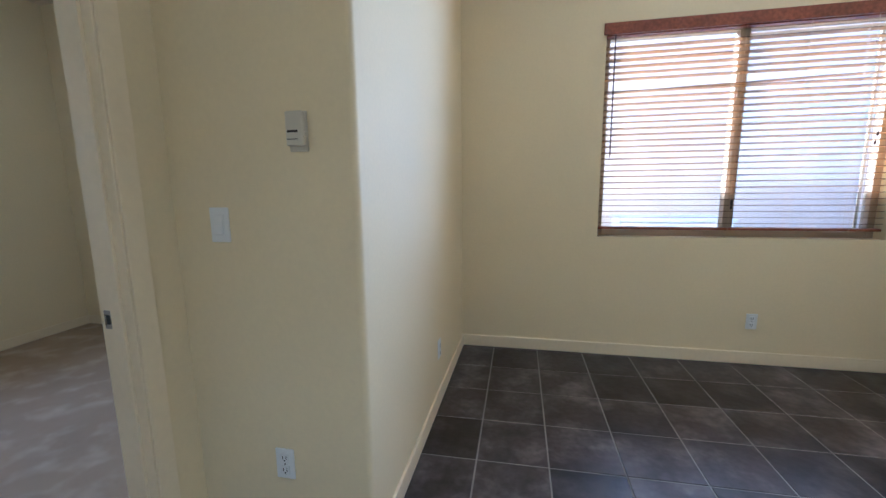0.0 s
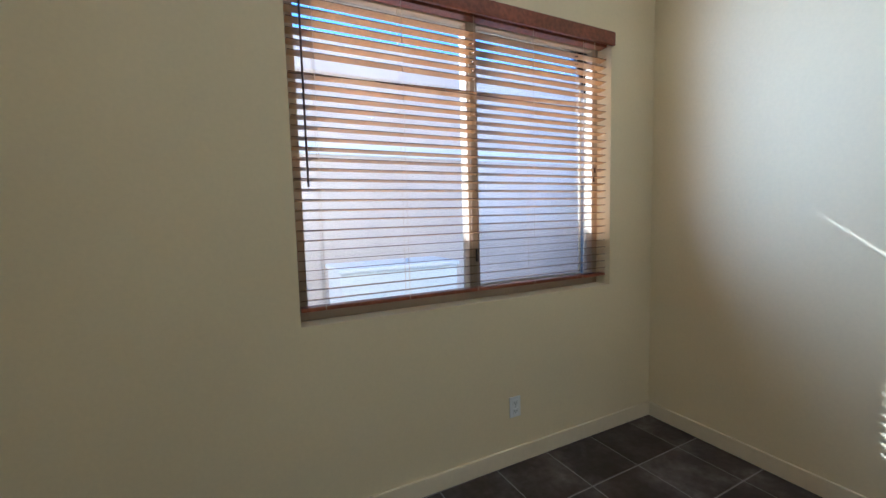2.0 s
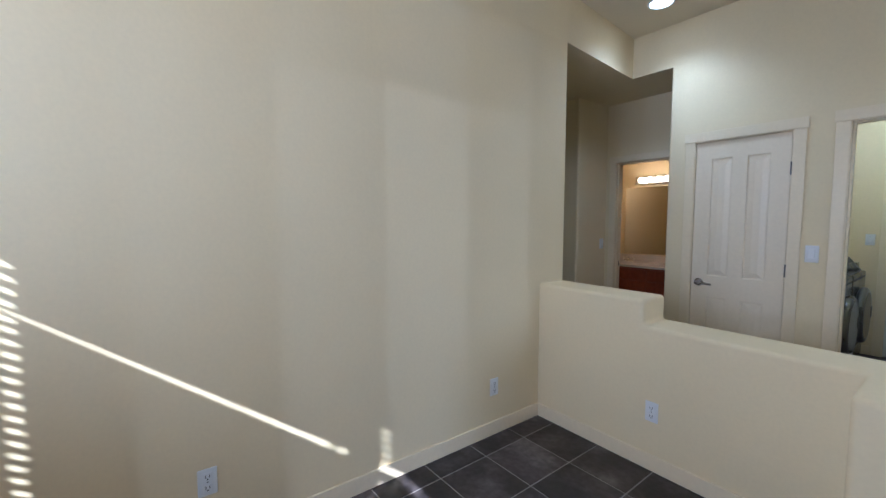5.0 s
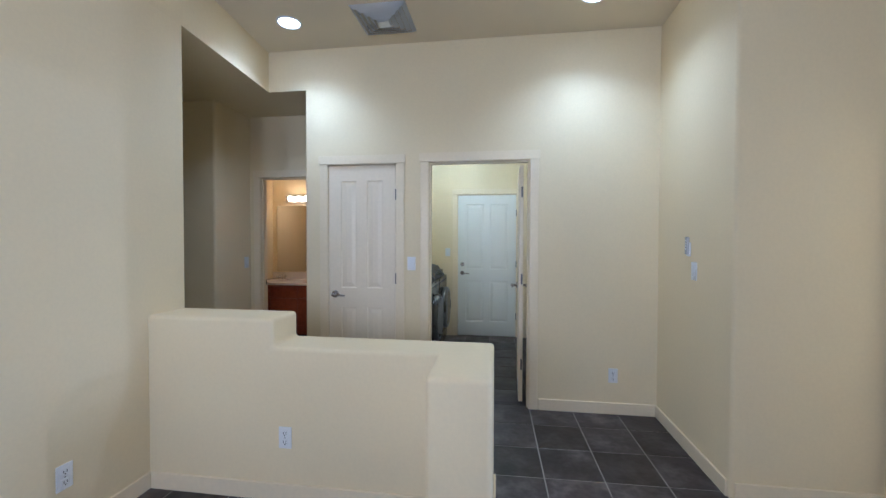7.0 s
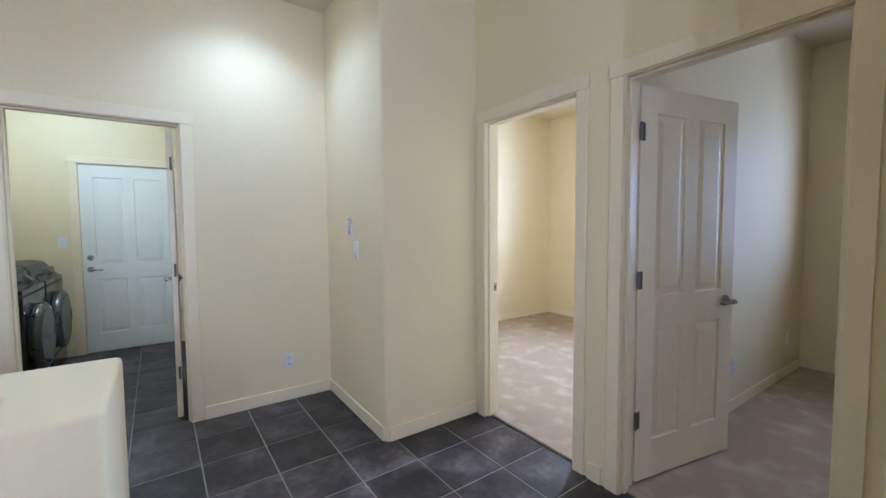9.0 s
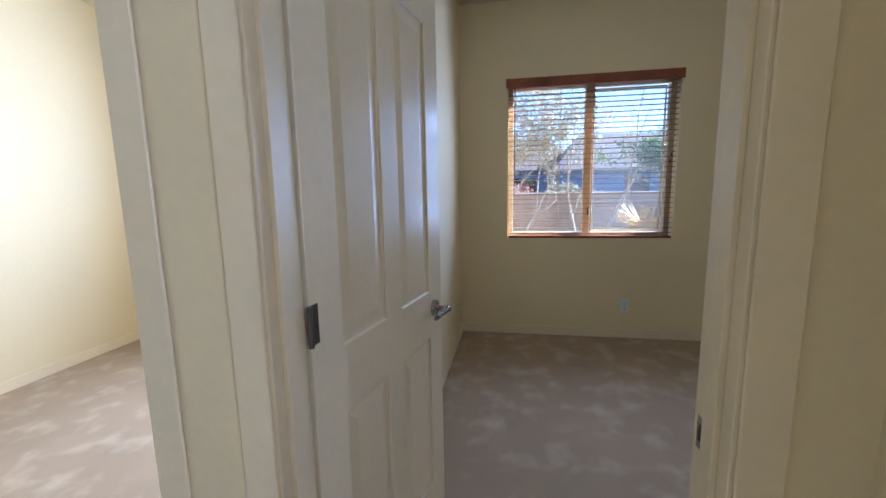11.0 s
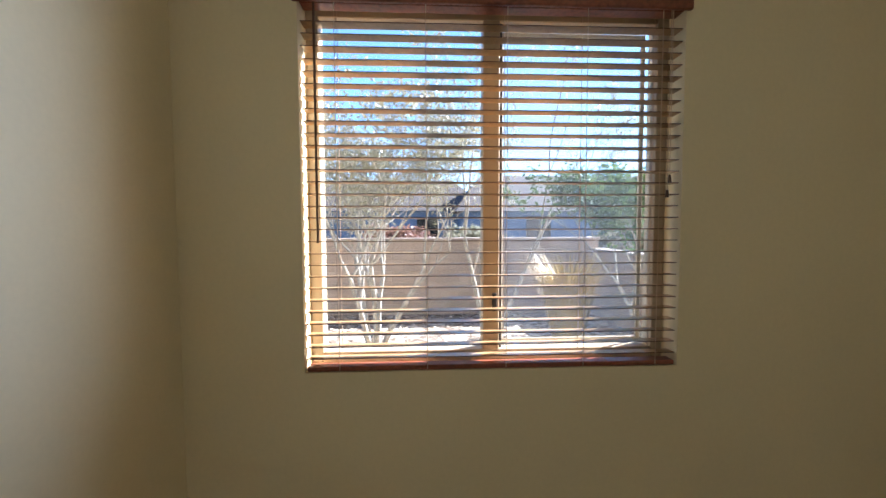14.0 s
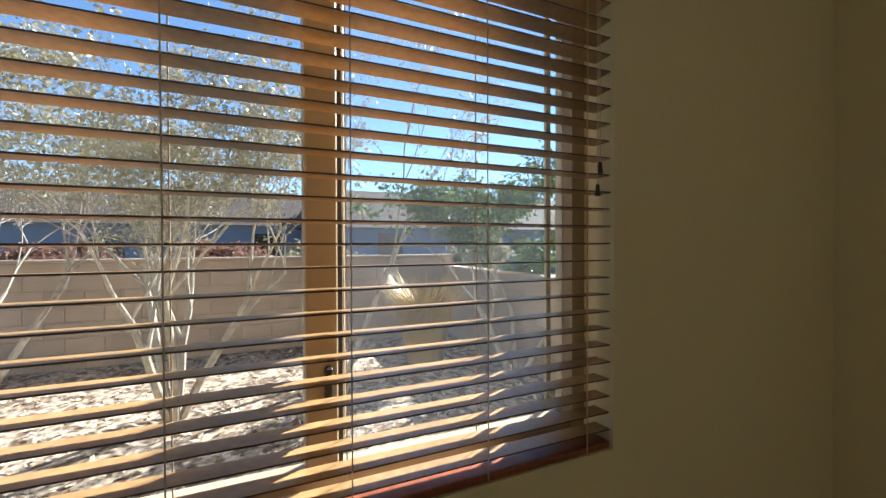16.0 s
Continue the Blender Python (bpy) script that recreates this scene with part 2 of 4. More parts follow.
def cells(bm, xs, ys, zs, solid):
    """The skin of a solid made of grid cells; solid(i, j, k) says which are filled."""
    nx, ny, nz = len(xs) - 1, len(ys) - 1, len(zs) - 1
    full = lambda i, j, k: 0 <= i < nx and 0 <= j < ny and 0 <= k < nz and solid(i, j, k)
    made = {}

    def vert(i, j, k):
        if (i, j, k) not in made:
            made[i, j, k] = bm.verts.new((xs[i], ys[j], zs[k]))
        return made[i, j, k]
    quads = {(1, 0, 0): ((1, 0, 0), (1, 1, 0), (1, 1, 1), (1, 0, 1)), (-1, 0, 0): ((0, 0, 0), (0, 0, 1), (0, 1, 1), (0, 1, 0)),
             (0, 1, 0): ((0, 1, 0), (0, 1, 1), (1, 1, 1), (1, 1, 0)), (0, -1, 0): ((0, 0, 0), (1, 0, 0), (1, 0, 1), (0, 0, 1)),
             (0, 0, 1): ((0, 0, 1), (1, 0, 1), (1, 1, 1), (0, 1, 1)), (0, 0, -1): ((0, 0, 0), (0, 1, 0), (1, 1, 0), (1, 0, 0))}
    for i in range(nx):
        for j in range(ny):
            for k in range(nz):
                if full(i, j, k):
                    for (a, b, c), q in quads.items():
                        if not full(i + a, j + b, k + c):
                            bm.faces.new([vert(i + u, j + v, k + w) for u, v, w in q])
    bmesh.ops.dissolve_limit(bm, angle_limit=0.02, verts=bm.verts[:], edges=bm.edges[:])
    return bm


def mesh_of(name, bm, mat, smooth=False):
    me = bpy.data.meshes.new(name)
    bmesh.ops.recalc_face_normals(bm, faces=bm.faces[:])
    bm.to_mesh(me)
    bm.free()
    if mat:
        me.materials.append(mat)
    if smooth:
        for p in me.polygons:
            p.use_smooth = True
        me.set_sharp_from_angle(angle=radians(40))
    return me


def part(name, bm, mat, parent, label="", smooth=False):
    ob = new(name, mesh_of(name, bm, mat, smooth))
    ob.parent = parent
    return tagged(ob, label)


def thing(name, label, category, m=None, group="", kind=""):
    ob = new(name)
    ob.empty_display_size = 0.1
    if m is not None:
        ob.matrix_world = m
    return tagged(ob, label, category, group, kind)


def solo(name, bm, mat, label, category, kind="", smooth=False):
    return tagged(new(name, mesh_of(name, bm, mat, smooth)), label, category, "", kind)


def B():
    return bmesh.new()


# ---- plan ----
H = 3.05           # den and hall ceiling
HB = 2.93          # bedroom ceilings
TOP = 3.35
YN, XE, YS = 3.72, 3.22, -1.39
XD = -0.675        # hall face of the bedroom doors' wall
XB = -3.735        # bedroom window wall
YB, YB2 = 0.70, 3.59
Y3 = -2.32
DEN_WIN = (1.03, 2.838, 0.925, 2.385)
BED_WIN = (1.13, 2.522, 0.912, 2.265)
R3_WIN = (-1.15, 0.1, 0.925, 2.265)


def wall_x(name, x0, x1, y0, y1, z0, z1, holes, mat=PAINT, rounded=()):
    """A wall that runs along y, with openings (ya, yb, za, zb)."""
    ys = sorted({y0, y1, *[h[0] for h in holes], *[h[1] for h in holes]})
    zs = sorted({z0, z1, *[h[2] for h in holes], *[h[3] for h in holes]})
    inside = lambda j, k: any(h[0] <= (ys[j] + ys[j + 1]) / 2 <= h[1] and h[2] <= (zs[k] + zs[k + 1]) / 2 <= h[3] for h in holes)
    bm = cells(B(), [x0, x1], ys, zs, lambda i, j, k: not inside(j, k))
    return finish_wall(name, bm, mat, rounded)


def wall_y(name, y0, y1, x0, x1, z0, z1, holes, mat=PAINT, rounded=()):
    xs = sorted({x0, x1, *[h[0] for h in holes], *[h[1] for h in holes]})
    zs = sorted({z0, z1, *[h[2] for h in holes], *[h[3] for h in holes]})
    inside = lambda i, k: any(h[0] <= (xs[i] + xs[i + 1]) / 2 <= h[1] and h[2] <= (zs[k] + zs[k + 1]) / 2 <= h[3] for h in holes)
    bm = cells(B(), xs, [y0, y1], zs, lambda i, j, k: not inside(i, k))
    return finish_wall(name, bm, mat, rounded)


def finish_wall(name, bm, mat, rounded):
    if rounded:
        es = [e for e in bm.edges if abs(e.verts[0].co.x - e.verts[1].co.x) < 1e-4 and abs(e.verts[0].co.y - e.verts[1].co.y) < 1e-4
              and any(abs(e.verts[0].co.x - a) < 1e-3 and abs(e.verts[0].co.y - b) < 1e-3 for a, b in rounded)]
        bmesh.ops.bevel(bm, geom=es, offset=0.022, segments=5, affect='EDGES', profile=0.5)
    return solo(name, bm, mat, "smooth cream painted plaster wall with soft corners", "wall", "structure", smooth=True)


J = 0.02   # door lining
D1, LD = (2.166, 2.772), (1.047, 1.875)
D3, D4 = (-0.268, 0.472), (0.752, 1.517)
BD = (3.06, 3.83)

wall_y("wall_den_window", YN, YN + 0.2, -0.05, XE + 0.2, -0.2, TOP, [DEN_WIN])
wall_x("wall_den_east_upper", XE, XE + 0.12, -0.295, YN, 2.70, TOP, [])
wall_x("wall_den_east", XE, XE + 0.12, -0.295, YN, -0.05, 2.70, [], rounded=[(XE, -0.295), (XE + 0.12, -0.295)])
wall_y("wall_thermostat", 1.71, YN, XD, 0.0, -0.05, TOP, [], rounded=[(0.0, 1.71)])
wall_x("wall_bedroom_doors", XD - 0.12, XD, Y3 - 0.1, YB2 + 0.1, -0.05, TOP,
       [(D3[0] - J, D3[1] + J, -0.04, 2.055 + J), (D4[0] - J, D4[1] + J, -0.04, 2.055 + J)])
wall_y("wall_chase", YS, -0.37, XD, 0.052, -0.05, TOP, [], rounded=[(0.052, -0.37)])
wall_y("wall_hall_south_upper", YS - 0.12, YS, 0.0, 2.985, 2.70, TOP, [])
wall_y("wall_hall_south", YS - 0.12, YS, 0.0, 2.985, -0.05, 2.70,
       [(LD[0] - J, LD[1] + J, -0.04, 2.045 + J), (D1[0] - J, D1[1] + J, -0.04, 2.04 + J)], rounded=[(2.985, YS)])
# low soffit over the side passage, its rim slightly out of square
bm = B()
base = [(XE, -0.295), (3.325, YS), (2.985, YS), (2.985, -2.2), (6.3, -2.2), (6.3, 0.1), (XE + 0.12, 0.1), (XE + 0.12, -0.295)]
lo = [bm.verts.new((x, y, 2.70)) for x, y in base]
hi = [bm.verts.new((x, y, TOP)) for x, y in base]
bm.faces.new(lo[::-1])
bm.faces.new(hi)
for i in range(len(base)):
    bm.faces.new((lo[i], lo[(i + 1) % 8], hi[(i + 1) % 8], hi[i]))
solo("ceiling_soffit", bm, PAINT, "lowered cream plaster soffit over the side passage", "ceiling", "structure")
wall_x("wall_passage_side", 3.95, 6.2, -2.05, -1.5, -0.05, 2.7, [], rounded=[(3.95, -1.5)])
wall_y("wall_passage_back", -2.17, -2.05, 2.8, 6.2, -0.05, 2.75, [(BD[0] - J, BD[1] + J, -0.04, 2.05 + J)])
wall_x("wall_closet_side", 2.865, 2.985, -2.05, YS - 0.12, -0.05, TOP, [])
wall_x("wall_passage_end", 6.2, 6.3, -1.5, 0.1, -0.05, 2.75, [])
wall_y("wall_passage_north", -0.02, 0.1, XE + 0.12, 6.2, -0.05, 2.75, [])
# bathroom
wall_y("wall_bath_back", -3.85, -3.73, 2.9, 4.85, -0.05, 2.75, [])
wall_x("wall_bath_west", 2.865, 2.985, -3.85, -2.17, -0.05, 2.75, [])
wall_x("wall_bath_east", 4.70, 4.82, -3.73, -2.17, -0.05, 2.75, [])
# laundry
wall_y("wall_laundry_back", -3.96, -3.84, 0.75, 2.865, -0.05, 2.9, [(1.05 - J, 1.885 + J, -0.04, 2.045 + J)])
wall_x("wall_laundry_west", 0.75, 0.87, -3.84, YS - 0.12, -0.05, 2.9, [])
wall_y("wall_garage", -4.3, -4.2, 0.7, 2.9, -0.05, 2.9, [])
wall_x("wall_laundry_east", 2.76, 2.862, -3.84, YS - 0.12, -0.05, 2.9, [])
# bedrooms
wall_x("wall_bedroom_window", XB - 0.2, XB, Y3 - 0.2, YB2 + 0.2, -0.2, TOP, [BED_WIN, R3_WIN])
wall_y("wall_bedroom_north", YB2, YB2 + 0.2, XB, XD - 0.12, -0.1, TOP, [])
wall_y("wall_between_bedrooms", YB - 0.12, YB, XB, XD - 0.12, -0.05, TOP, [])
wall_y("wall_room_south", Y3 - 0.12, Y3, XB, XD - 0.12, -0.05, TOP, [])


def slab(name, x0, y0, z0, x1, y1, z1, mat, label, cat):
    return solo(name, box(B(), x0, y0, z0, x1, y1, z1), mat, label, cat, "structure")


slab("ceiling_hall", XD - 0.01, YS - 0.01, H, XE + 0.11, YN + 0.01, H + 0.1, CEIL, "cream textured hall ceiling", "ceiling")
slab("ceiling_bedroom", XB - 0.01, YB - 0.01, HB, XD - 0.11, YB2 + 0.01, HB + 0.1, CEIL, "cream textured bedroom ceiling", "ceiling")
slab("ceiling_room", XB - 0.01, Y3 - 0.01, 2.95, XD - 0.11, YB - 0.11, 3.05, CEIL, "cream textured room ceiling", "ceiling")
slab("ceiling_bath", 2.9, -3.8, 2.6, 4.8, -2.1, 2.68, CEIL, "cream bathroom ceiling", "ceiling")
slab("ceiling_laundry", 0.8, -4.25, 2.75, 2.86, YS - 0.05, 2.85, CEIL, "cream laundry ceiling", "ceiling")
slab("roof", XB - 0.22, -4.4, TOP, 6.4, YN + 0.22, TOP + 0.12, STUCCO, "flat roof slab over the whole house", "roof")
slab("floor_base", XB - 0.1, -4.35, -0.12, 6.35, YN + 0.1, -0.03, CONCRETE, "concrete slab beneath the floor finishes", "floor")
slab("floor_carpet_bedroom", XB, YB, -0.03, XD - 0.055, YB2, 0.012, CARPET, "beige cut pile carpet with vacuum and foot marks", "carpet")
slab("floor_carpet_room", XB, Y3, -0.03, XD - 0.055, YB - 0.12, 0.012, CARPET, "beige cut pile carpet with vacuum and foot marks", "carpet")

# half wall: an L in plan with a step in its top
bm = cells(B(), [1.312, 1.59, 2.48, XE], [-0.295, -0.02, 0.328], [-0.03, 0.82, 0.967],
           lambda i, j, k: (k == 0 and (j == 0 or i == 0)) or (k == 1 and j == 0 and i == 2))
bmesh.ops.bevel(bm, geom=[e for e in bm.edges if e.calc_face_angle(0) > 0.5 and max(v.co.z for v in e.verts) > 0.1
                          and min(v.co.x for v in e.verts) < XE - 0.01], offset=0.024, segments=5, affect='EDGES', profile=0.5)
solo("half_wall", bm, PAINT, "low cream plaster half wall with stepped rounded top", "half wall", "structure", True)


# ---- baseboards, door linings and casings ----
def board(x0, y0, x1, y1, side, h=0.093, t=0.013):
    """A baseboard along a wall's face; side is the way it stands proud."""
    sx, sy = side
    bm = box(B(), min(x0, x1, x0 + sx * t, x1 + sx * t), min(y0, y1, y0 + sy * t, y1 + sy * t), 0.0,
             max(x0, x1, x0 + sx * t, x1 + sx * t), max(y0, y1, y0 + sy * t, y1 + sy * t), h, 0.003, 1)
    solo("baseboard", bm, TRIM, "cream painted flat wooden baseboard", "baseboard", "structure")


CW = 0.085
for a in [(0.0, YN, XE, YN, (0, -1)), (XE, -0.02, XE, YN - 0.013, (-1, 0)), (0, 1.735, 0, YN - 0.013, (1, 0)),
          (XD + CW * 0, 1.71, -0.022, 1.71, (0, -1)), (XD, D3[1] + 0.10, XD, D4[0] - 0.10, (1, 0)),
          (0.052, YS, 0.052, -0.392, (1, 0)), (XD, -0.37, 0.03, -0.37, (0, 1)), (0.065, YS, LD[0] - CW, YS, (0, 1)),
          (LD[1] + CW, YS, D1[0] - CW, YS, (0, 1)), (D1[1] + CW, YS, 2.96, YS, (0, 1)),
          (1.59, -0.02, XE - 0.013, -0.02, (0, 1)), (1.59, -0.007, 1.59, 0.305, (1, 0)), (1.335, 0.328, 1.567, 0.328, (0, 1)),
          (1.312, -0.27, 1.312, 0.305, (-1, 0)), (1.335, -0.295, XE, -0.295, (0, -1)),
          (XB, YB, XB, YB2, (1, 0)), (XB + 0.013, YB, XD - 0.13, YB, (0, 1)), (XB + 0.013, YB2, XD - 0.13, YB2, (0, -1)),
          (XB, Y3, XB, YB - 0.12, (1, 0)), (XB + 0.013, Y3, XD - 0.13, Y3, (0, 1)), (XB + 0.013, YB - 0.12, XD - 0.13, YB - 0.12, (0, -1)),
          (0.87, -3.84, 0.96, -3.84, (0, 1)), (1.98, -3.84, 2.76, -3.84, (0, 1)), (0.87, -3.8, 0.87, YS - 0.14, (1, 0)),
          (3.95, -2.05, 3.95, -1.52, (-1, 0))]:
    board(*a)


def door_frame(name, m, w, h, depth, both=True, strike=None):
    """Lining and flat casing. Local x runs across the opening, y into the wall from the face, z up."""
    t = thing(name, "cream painted door lining with flat square casing", "door frame", m, "", "structure")
    for nm, c in (("jamb", (-J, 0.0, 0)), ("jamb", (w, 0.0, w))):
        part(nm, box(B(), c[0], -0.002, 0, c[0] + J, depth + 0.002, h + J, 0.0015, 1), TRIM, t)
    part("head_jamb", box(B(), 0, -0.002, h, w, depth + 0.002, h + J, 0.0015, 1), TRIM, t)
    for x in (0.0, w - 0.011):
        part("door_stop", box(B(), x, 0.03, 0, x + 0.011, 0.07, h, 0.001, 1), TRIM, t)
    part("door_stop", box(B(), 0.011, 0.03, h - 0.011, w - 0.011, 0.07, h, 0.001, 1), TRIM, t)
    for face in ((-1, 1) if both else (-1,)):
        y0, y1 = (-0.0095, -0.0025) if face < 0 else (depth + 0.0025, depth + 0.0095)
        part("casing", box(B(), -0.075, y0, 0, -0.006, y1, h + 0.006, 0.002, 1), TRIM, t)
        part("casing", box(B(), w + 0.006, y0, 0, w + 0.075, y1, h + 0.006, 0.002, 1), TRIM, t)
        part("head_casing", box(B(), -0.084, y0 - (0.004 if face < 0 else 0), h + 0.006, w + 0.084, y1 + (0.004 if face > 0 else 0), h + 0.078, 0.0015, 1), TRIM, t)
    if strike is not None:
        part("strike_plate", box(B(), strike - 0.001, 0.078, 0.89, strike + 0.001, 0.108, 0.95, 0.0004, 1), NICKEL, t, "small brushed nickel strike plate")
        part("strike_hole", box(B(), strike - 0.0015, 0.086, 0.905, strike + 0.0015, 0.1, 0.935), SLOT, t)
    return t


def lever(parent, x, y, z, sy, sx):
    """A rose and a lever on the face with outward side sy; the lever points along sx."""
    h = part("door_handle", cyl(B(), (x, y, z), (x, y + sy * 0.012, z), 0.032, 0.029, 24), NICKEL, parent, "brushed nickel lever handle", True)
    bm = cyl(B(), (x, y + sy * 0.01, z), (x, y + sy * 0.055, z), 0.011, 0.011, 12)
    ball(bm, (x, y + sy * 0.055, z), 0.014, 1, 1, 1, 12)
    part("lever", cyl(bm, (x, y + sy * 0.055, z), (x + sx * 0.105, y + sy * 0.05, z - 0.006), 0.012, 0.008, 12), NICKEL, h, "", True)


def hinge(parent, x, y, z):
    g = part("hinge", cyl(B(), (x, y, z - 0.045), (x, y, z + 0.045), 0.0065, None, 10), STEEL, parent, "zinc butt hinge", True)
    part("hinge_leaf", box(B(), x - 0.002, y + 0.004, z - 0.045, x + 0.034, y + 0.0075, z + 0.045, 0.0008, 1), STEEL, g)
    return g


def panel_door(name, label, m, w, h, mat, group=""):
    """A moulded four-panel leaf. Local x from the hinge edge, y through the leaf, z up."""
    T = 0.035
    d = thing(name, label, "door", m, group)
    st, mul = 0.115, 0.10
    pw = (w - 2 * st - mul) / 2
    cols = [(st, st + pw), (st + pw + mul, w - st)]
    rows = [(0.215, 0.80), (0.975, h - 0.135)]
    xs = sorted({0, w, *[c for p in cols for c in p]})
    zs = sorted({0.008, h - 0.004, *[c for p in rows for c in p]})
    ys = [0, 0.009, T - 0.009, T]

    def solid(i, j, k):
        cx, cz = (xs[i] + xs[i + 1]) / 2, (zs[k] + zs[k + 1]) / 2
        inp = any(a < cx < b for a, b in cols) and any(a < cz < b for a, b in rows)
        return j == 1 or not inp
    bm = cells(B(), xs, ys, zs, solid)
    bmesh.ops.bevel(bm, geom=[e for e in bm.edges if e.calc_face_angle(0) > 0.5], offset=0.0022, segments=1, affect='EDGES')
    part("leaf", bm, mat, d)
    for ax, bx in cols:
        for az, bz in rows:
            for y, s in ((0.009, -1), (T - 0.009, 1)):
                bm = B()
                o = [bm.verts.new((x, y, z)) for x, z in ((ax + .012, az + .012), (bx - .012, az + .012), (bx - .012, bz - .012), (ax + .012, bz - .012))]
                i = [bm.verts.new((x, y + s * 0.006, z)) for x, z in ((ax + .045, az + .045), (bx - .045, az + .045), (bx - .045, bz - .045), (ax + .045, bz - .045))]
                bm.faces.new(i)
                for q in range(4):
                    bm.faces.new((o[q], o[(q + 1) % 4], i[(q + 1) % 4], i[q]))
                part("panel", bm, mat, d)
    return d


WEST = lambda x, y: pose(x, y, 0, 0, 0, 90)
# bedroom and room openings: local x runs along +y, local y along -x
door_frame("door_frame_room", WEST(XD, D3[0]), D3[1] - D3[0], 2.055, 0.12, strike=0.0)
door_frame("door_frame_bedroom", WEST(XD, D4[0]), D4[1] - D4[0], 2.055, 0.12, strike=D4[1] - D4[0])
door_frame("door_frame_laundry", pose(LD[1], YS, 0, 0, 0, 180), LD[1] - LD[0], 2.045, 0.12)
door_frame("door_frame_closet", pose(D1[1], YS, 0, 0, 0, 180), D1[1] - D1[0], 2.04, 0.12)
door_frame("door_frame_bath", pose(BD[1], -2.05, 0, 0, 0, 180), BD[1] - BD[0], 2.05, 0.12, strike=0.0)
door_frame("door_frame_garage", pose(1.885, -3.84, 0, 0, 0, 180), 0.835, 2.045, 0.12)

# bedroom leaf stands open at about eighty degrees
ang = math.degrees(math.atan2(0.917 - 0.768, -1.577 + 0.805))
leaf = panel_door("bedroom_door", "open cream four-panel door beside the bedroom carpet", pose(-0.802, 0.760, 0.015, 0, 0, ang), 0.765, 2.03, DOORPAINT)
lever(leaf, 0.69, 0.0, 0.905, -1, -1)
lever(leaf, 0.69, 0.035, 0.905, 1, -1)
for z in (0.335, 1.06, 1.80):
    hinge(leaf, -0.006, -0.005, z)
# closet leaf, shut
leaf = panel_door("closet_door", "closed cream four-panel closet door", pose(D1[0] + 0.003, YS - 0.042, 0, 0, 0, 0), D1[1] - D1[0] - 0.006, 2.035, DOORPAINT)
lever(leaf, 0.545, 0.035, 0.915, 1, -1)
for z in (0.3, 1.06, 1.78):
    part("hinge", cyl(B(), (-0.004, 0.04, z - 0.045), (-0.004, 0.04, z + 0.045), 0.006, None, 10), STEEL, leaf, "zinc butt hinge", True)
# laundry leaf, swung into the laundry
leaf = panel_door("laundry_door", "open cream four-panel laundry door seen edge on", pose(LD[0] + 0.038, YS - 0.125, 0, 0, 0, -91.5), 0.80, 2.03, DOORPAINT)
lever(leaf, 0.73, 0.035, 0.93, 1, -1)
lever(leaf, 0.73, 0.0, 0.93, -1, -1)
for z in (0.33, 1.06, 1.80):
    hinge(leaf, -0.004, 0.012, z)
# garage door at the end of the laundry
leaf = panel_door("garage_door", "closed pale four-panel door with deadbolt", pose(1.053, -3.882, 0, 0, 0, 0), 0.829, 2.04, GREYDOOR)
lever(leaf, 0.765, 0.035, 0.915, 1, -1)
part("deadbolt", cyl(B(), (0.765, 0.035, 1.04), (0.765, 0.05, 1.04), 0.03, 0.026, 20), NICKEL, leaf, "round nickel deadbolt", True)
for z in (0.3, 1.05, 1.78):
    part("hinge", cyl(B(), (-0.004, 0.04, z - 0.045), (-0.004, 0.04, z + 0.045), 0.006, None, 10), STEEL, leaf, "zinc butt hinge", True)


# ---- windows ----
def window(name, m, w, z0, z1, depth=0.2):
    """A two-light slider. Local x across, y into the room, the inner wall face at y 0."""
    t = thing(name, "tan framed two-pane sliding window in a deep reveal", "window", m, "", "structure")
    y0, y1 = -depth + 0.03, -depth + 0.10
    F = 0.045
    part("window_frame", box(B(), 0, y0, z0, F, y1, z1, 0.003, 1), FRAME, t)
    part("window_frame", box(B(), w - F, y0, z0, w, y1, z1, 0.003, 1), FRAME, t)
    part("window_frame", box(B(), F, y0, z0, w - F, y1, z0 + F, 0.003, 1), FRAME, t)
    part("window_frame", box(B(), F, y0, z1 - F, w - F, y1, z1, 0.003, 1), FRAME, t)
    part("mullion", box(B(), w / 2 - 0.032, y0 + 0.005, z0 + F, w / 2 + 0.032, y1 + 0.006, z1 - F, 0.003, 1), FRAME, t)
    part("gasket", box(B(), w / 2 - 0.045, y0 + 0.02, z0 + F, w / 2 - 0.032, y1 - 0.02, z1 - F), DARKFRAME, t)
    for a, b in ((F, w / 2 - 0.045), (w / 2 + 0.032, w - F)):
        p = part("pane", box(B(), a, y0 + 0.03, z0 + F, b, y0 + 0.034, z1 - F), GLASS, t)
        p.visible_shadow = False
    s0 = part("insect_screen", box(B(), F, y0 - 0.022, z0 + F, w / 2 - 0.045, y0 - 0.021, z1 - F), SCREEN, t, "fine grey insect mesh")
    s0.visible_shadow = False
    for c in ((F, z0 + F, F + 0.018, z1 - F), (w / 2 - 0.063, z0 + F, w / 2 - 0.045, z1 - F), (F + 0.018, z0 + F, w / 2 - 0.063, z0 + F + 0.018), (F + 0.018, z1 - F - 0.018, w / 2 - 0.063, z1 - F)):
        part("screen_frame", box(B(), c[0], y0 - 0.028, c[1], c[2], y0 - 0.016, c[3], 0.002, 1), FRAME, s0)
    part("sash_latch", box(B(), w / 2 - 0.02, y1 + 0.004, z0 + 0.2, w / 2 - 0.004, y1 + 0.02, z0 + 0.27, 0.003, 1), DARKFRAME, t)
    return t


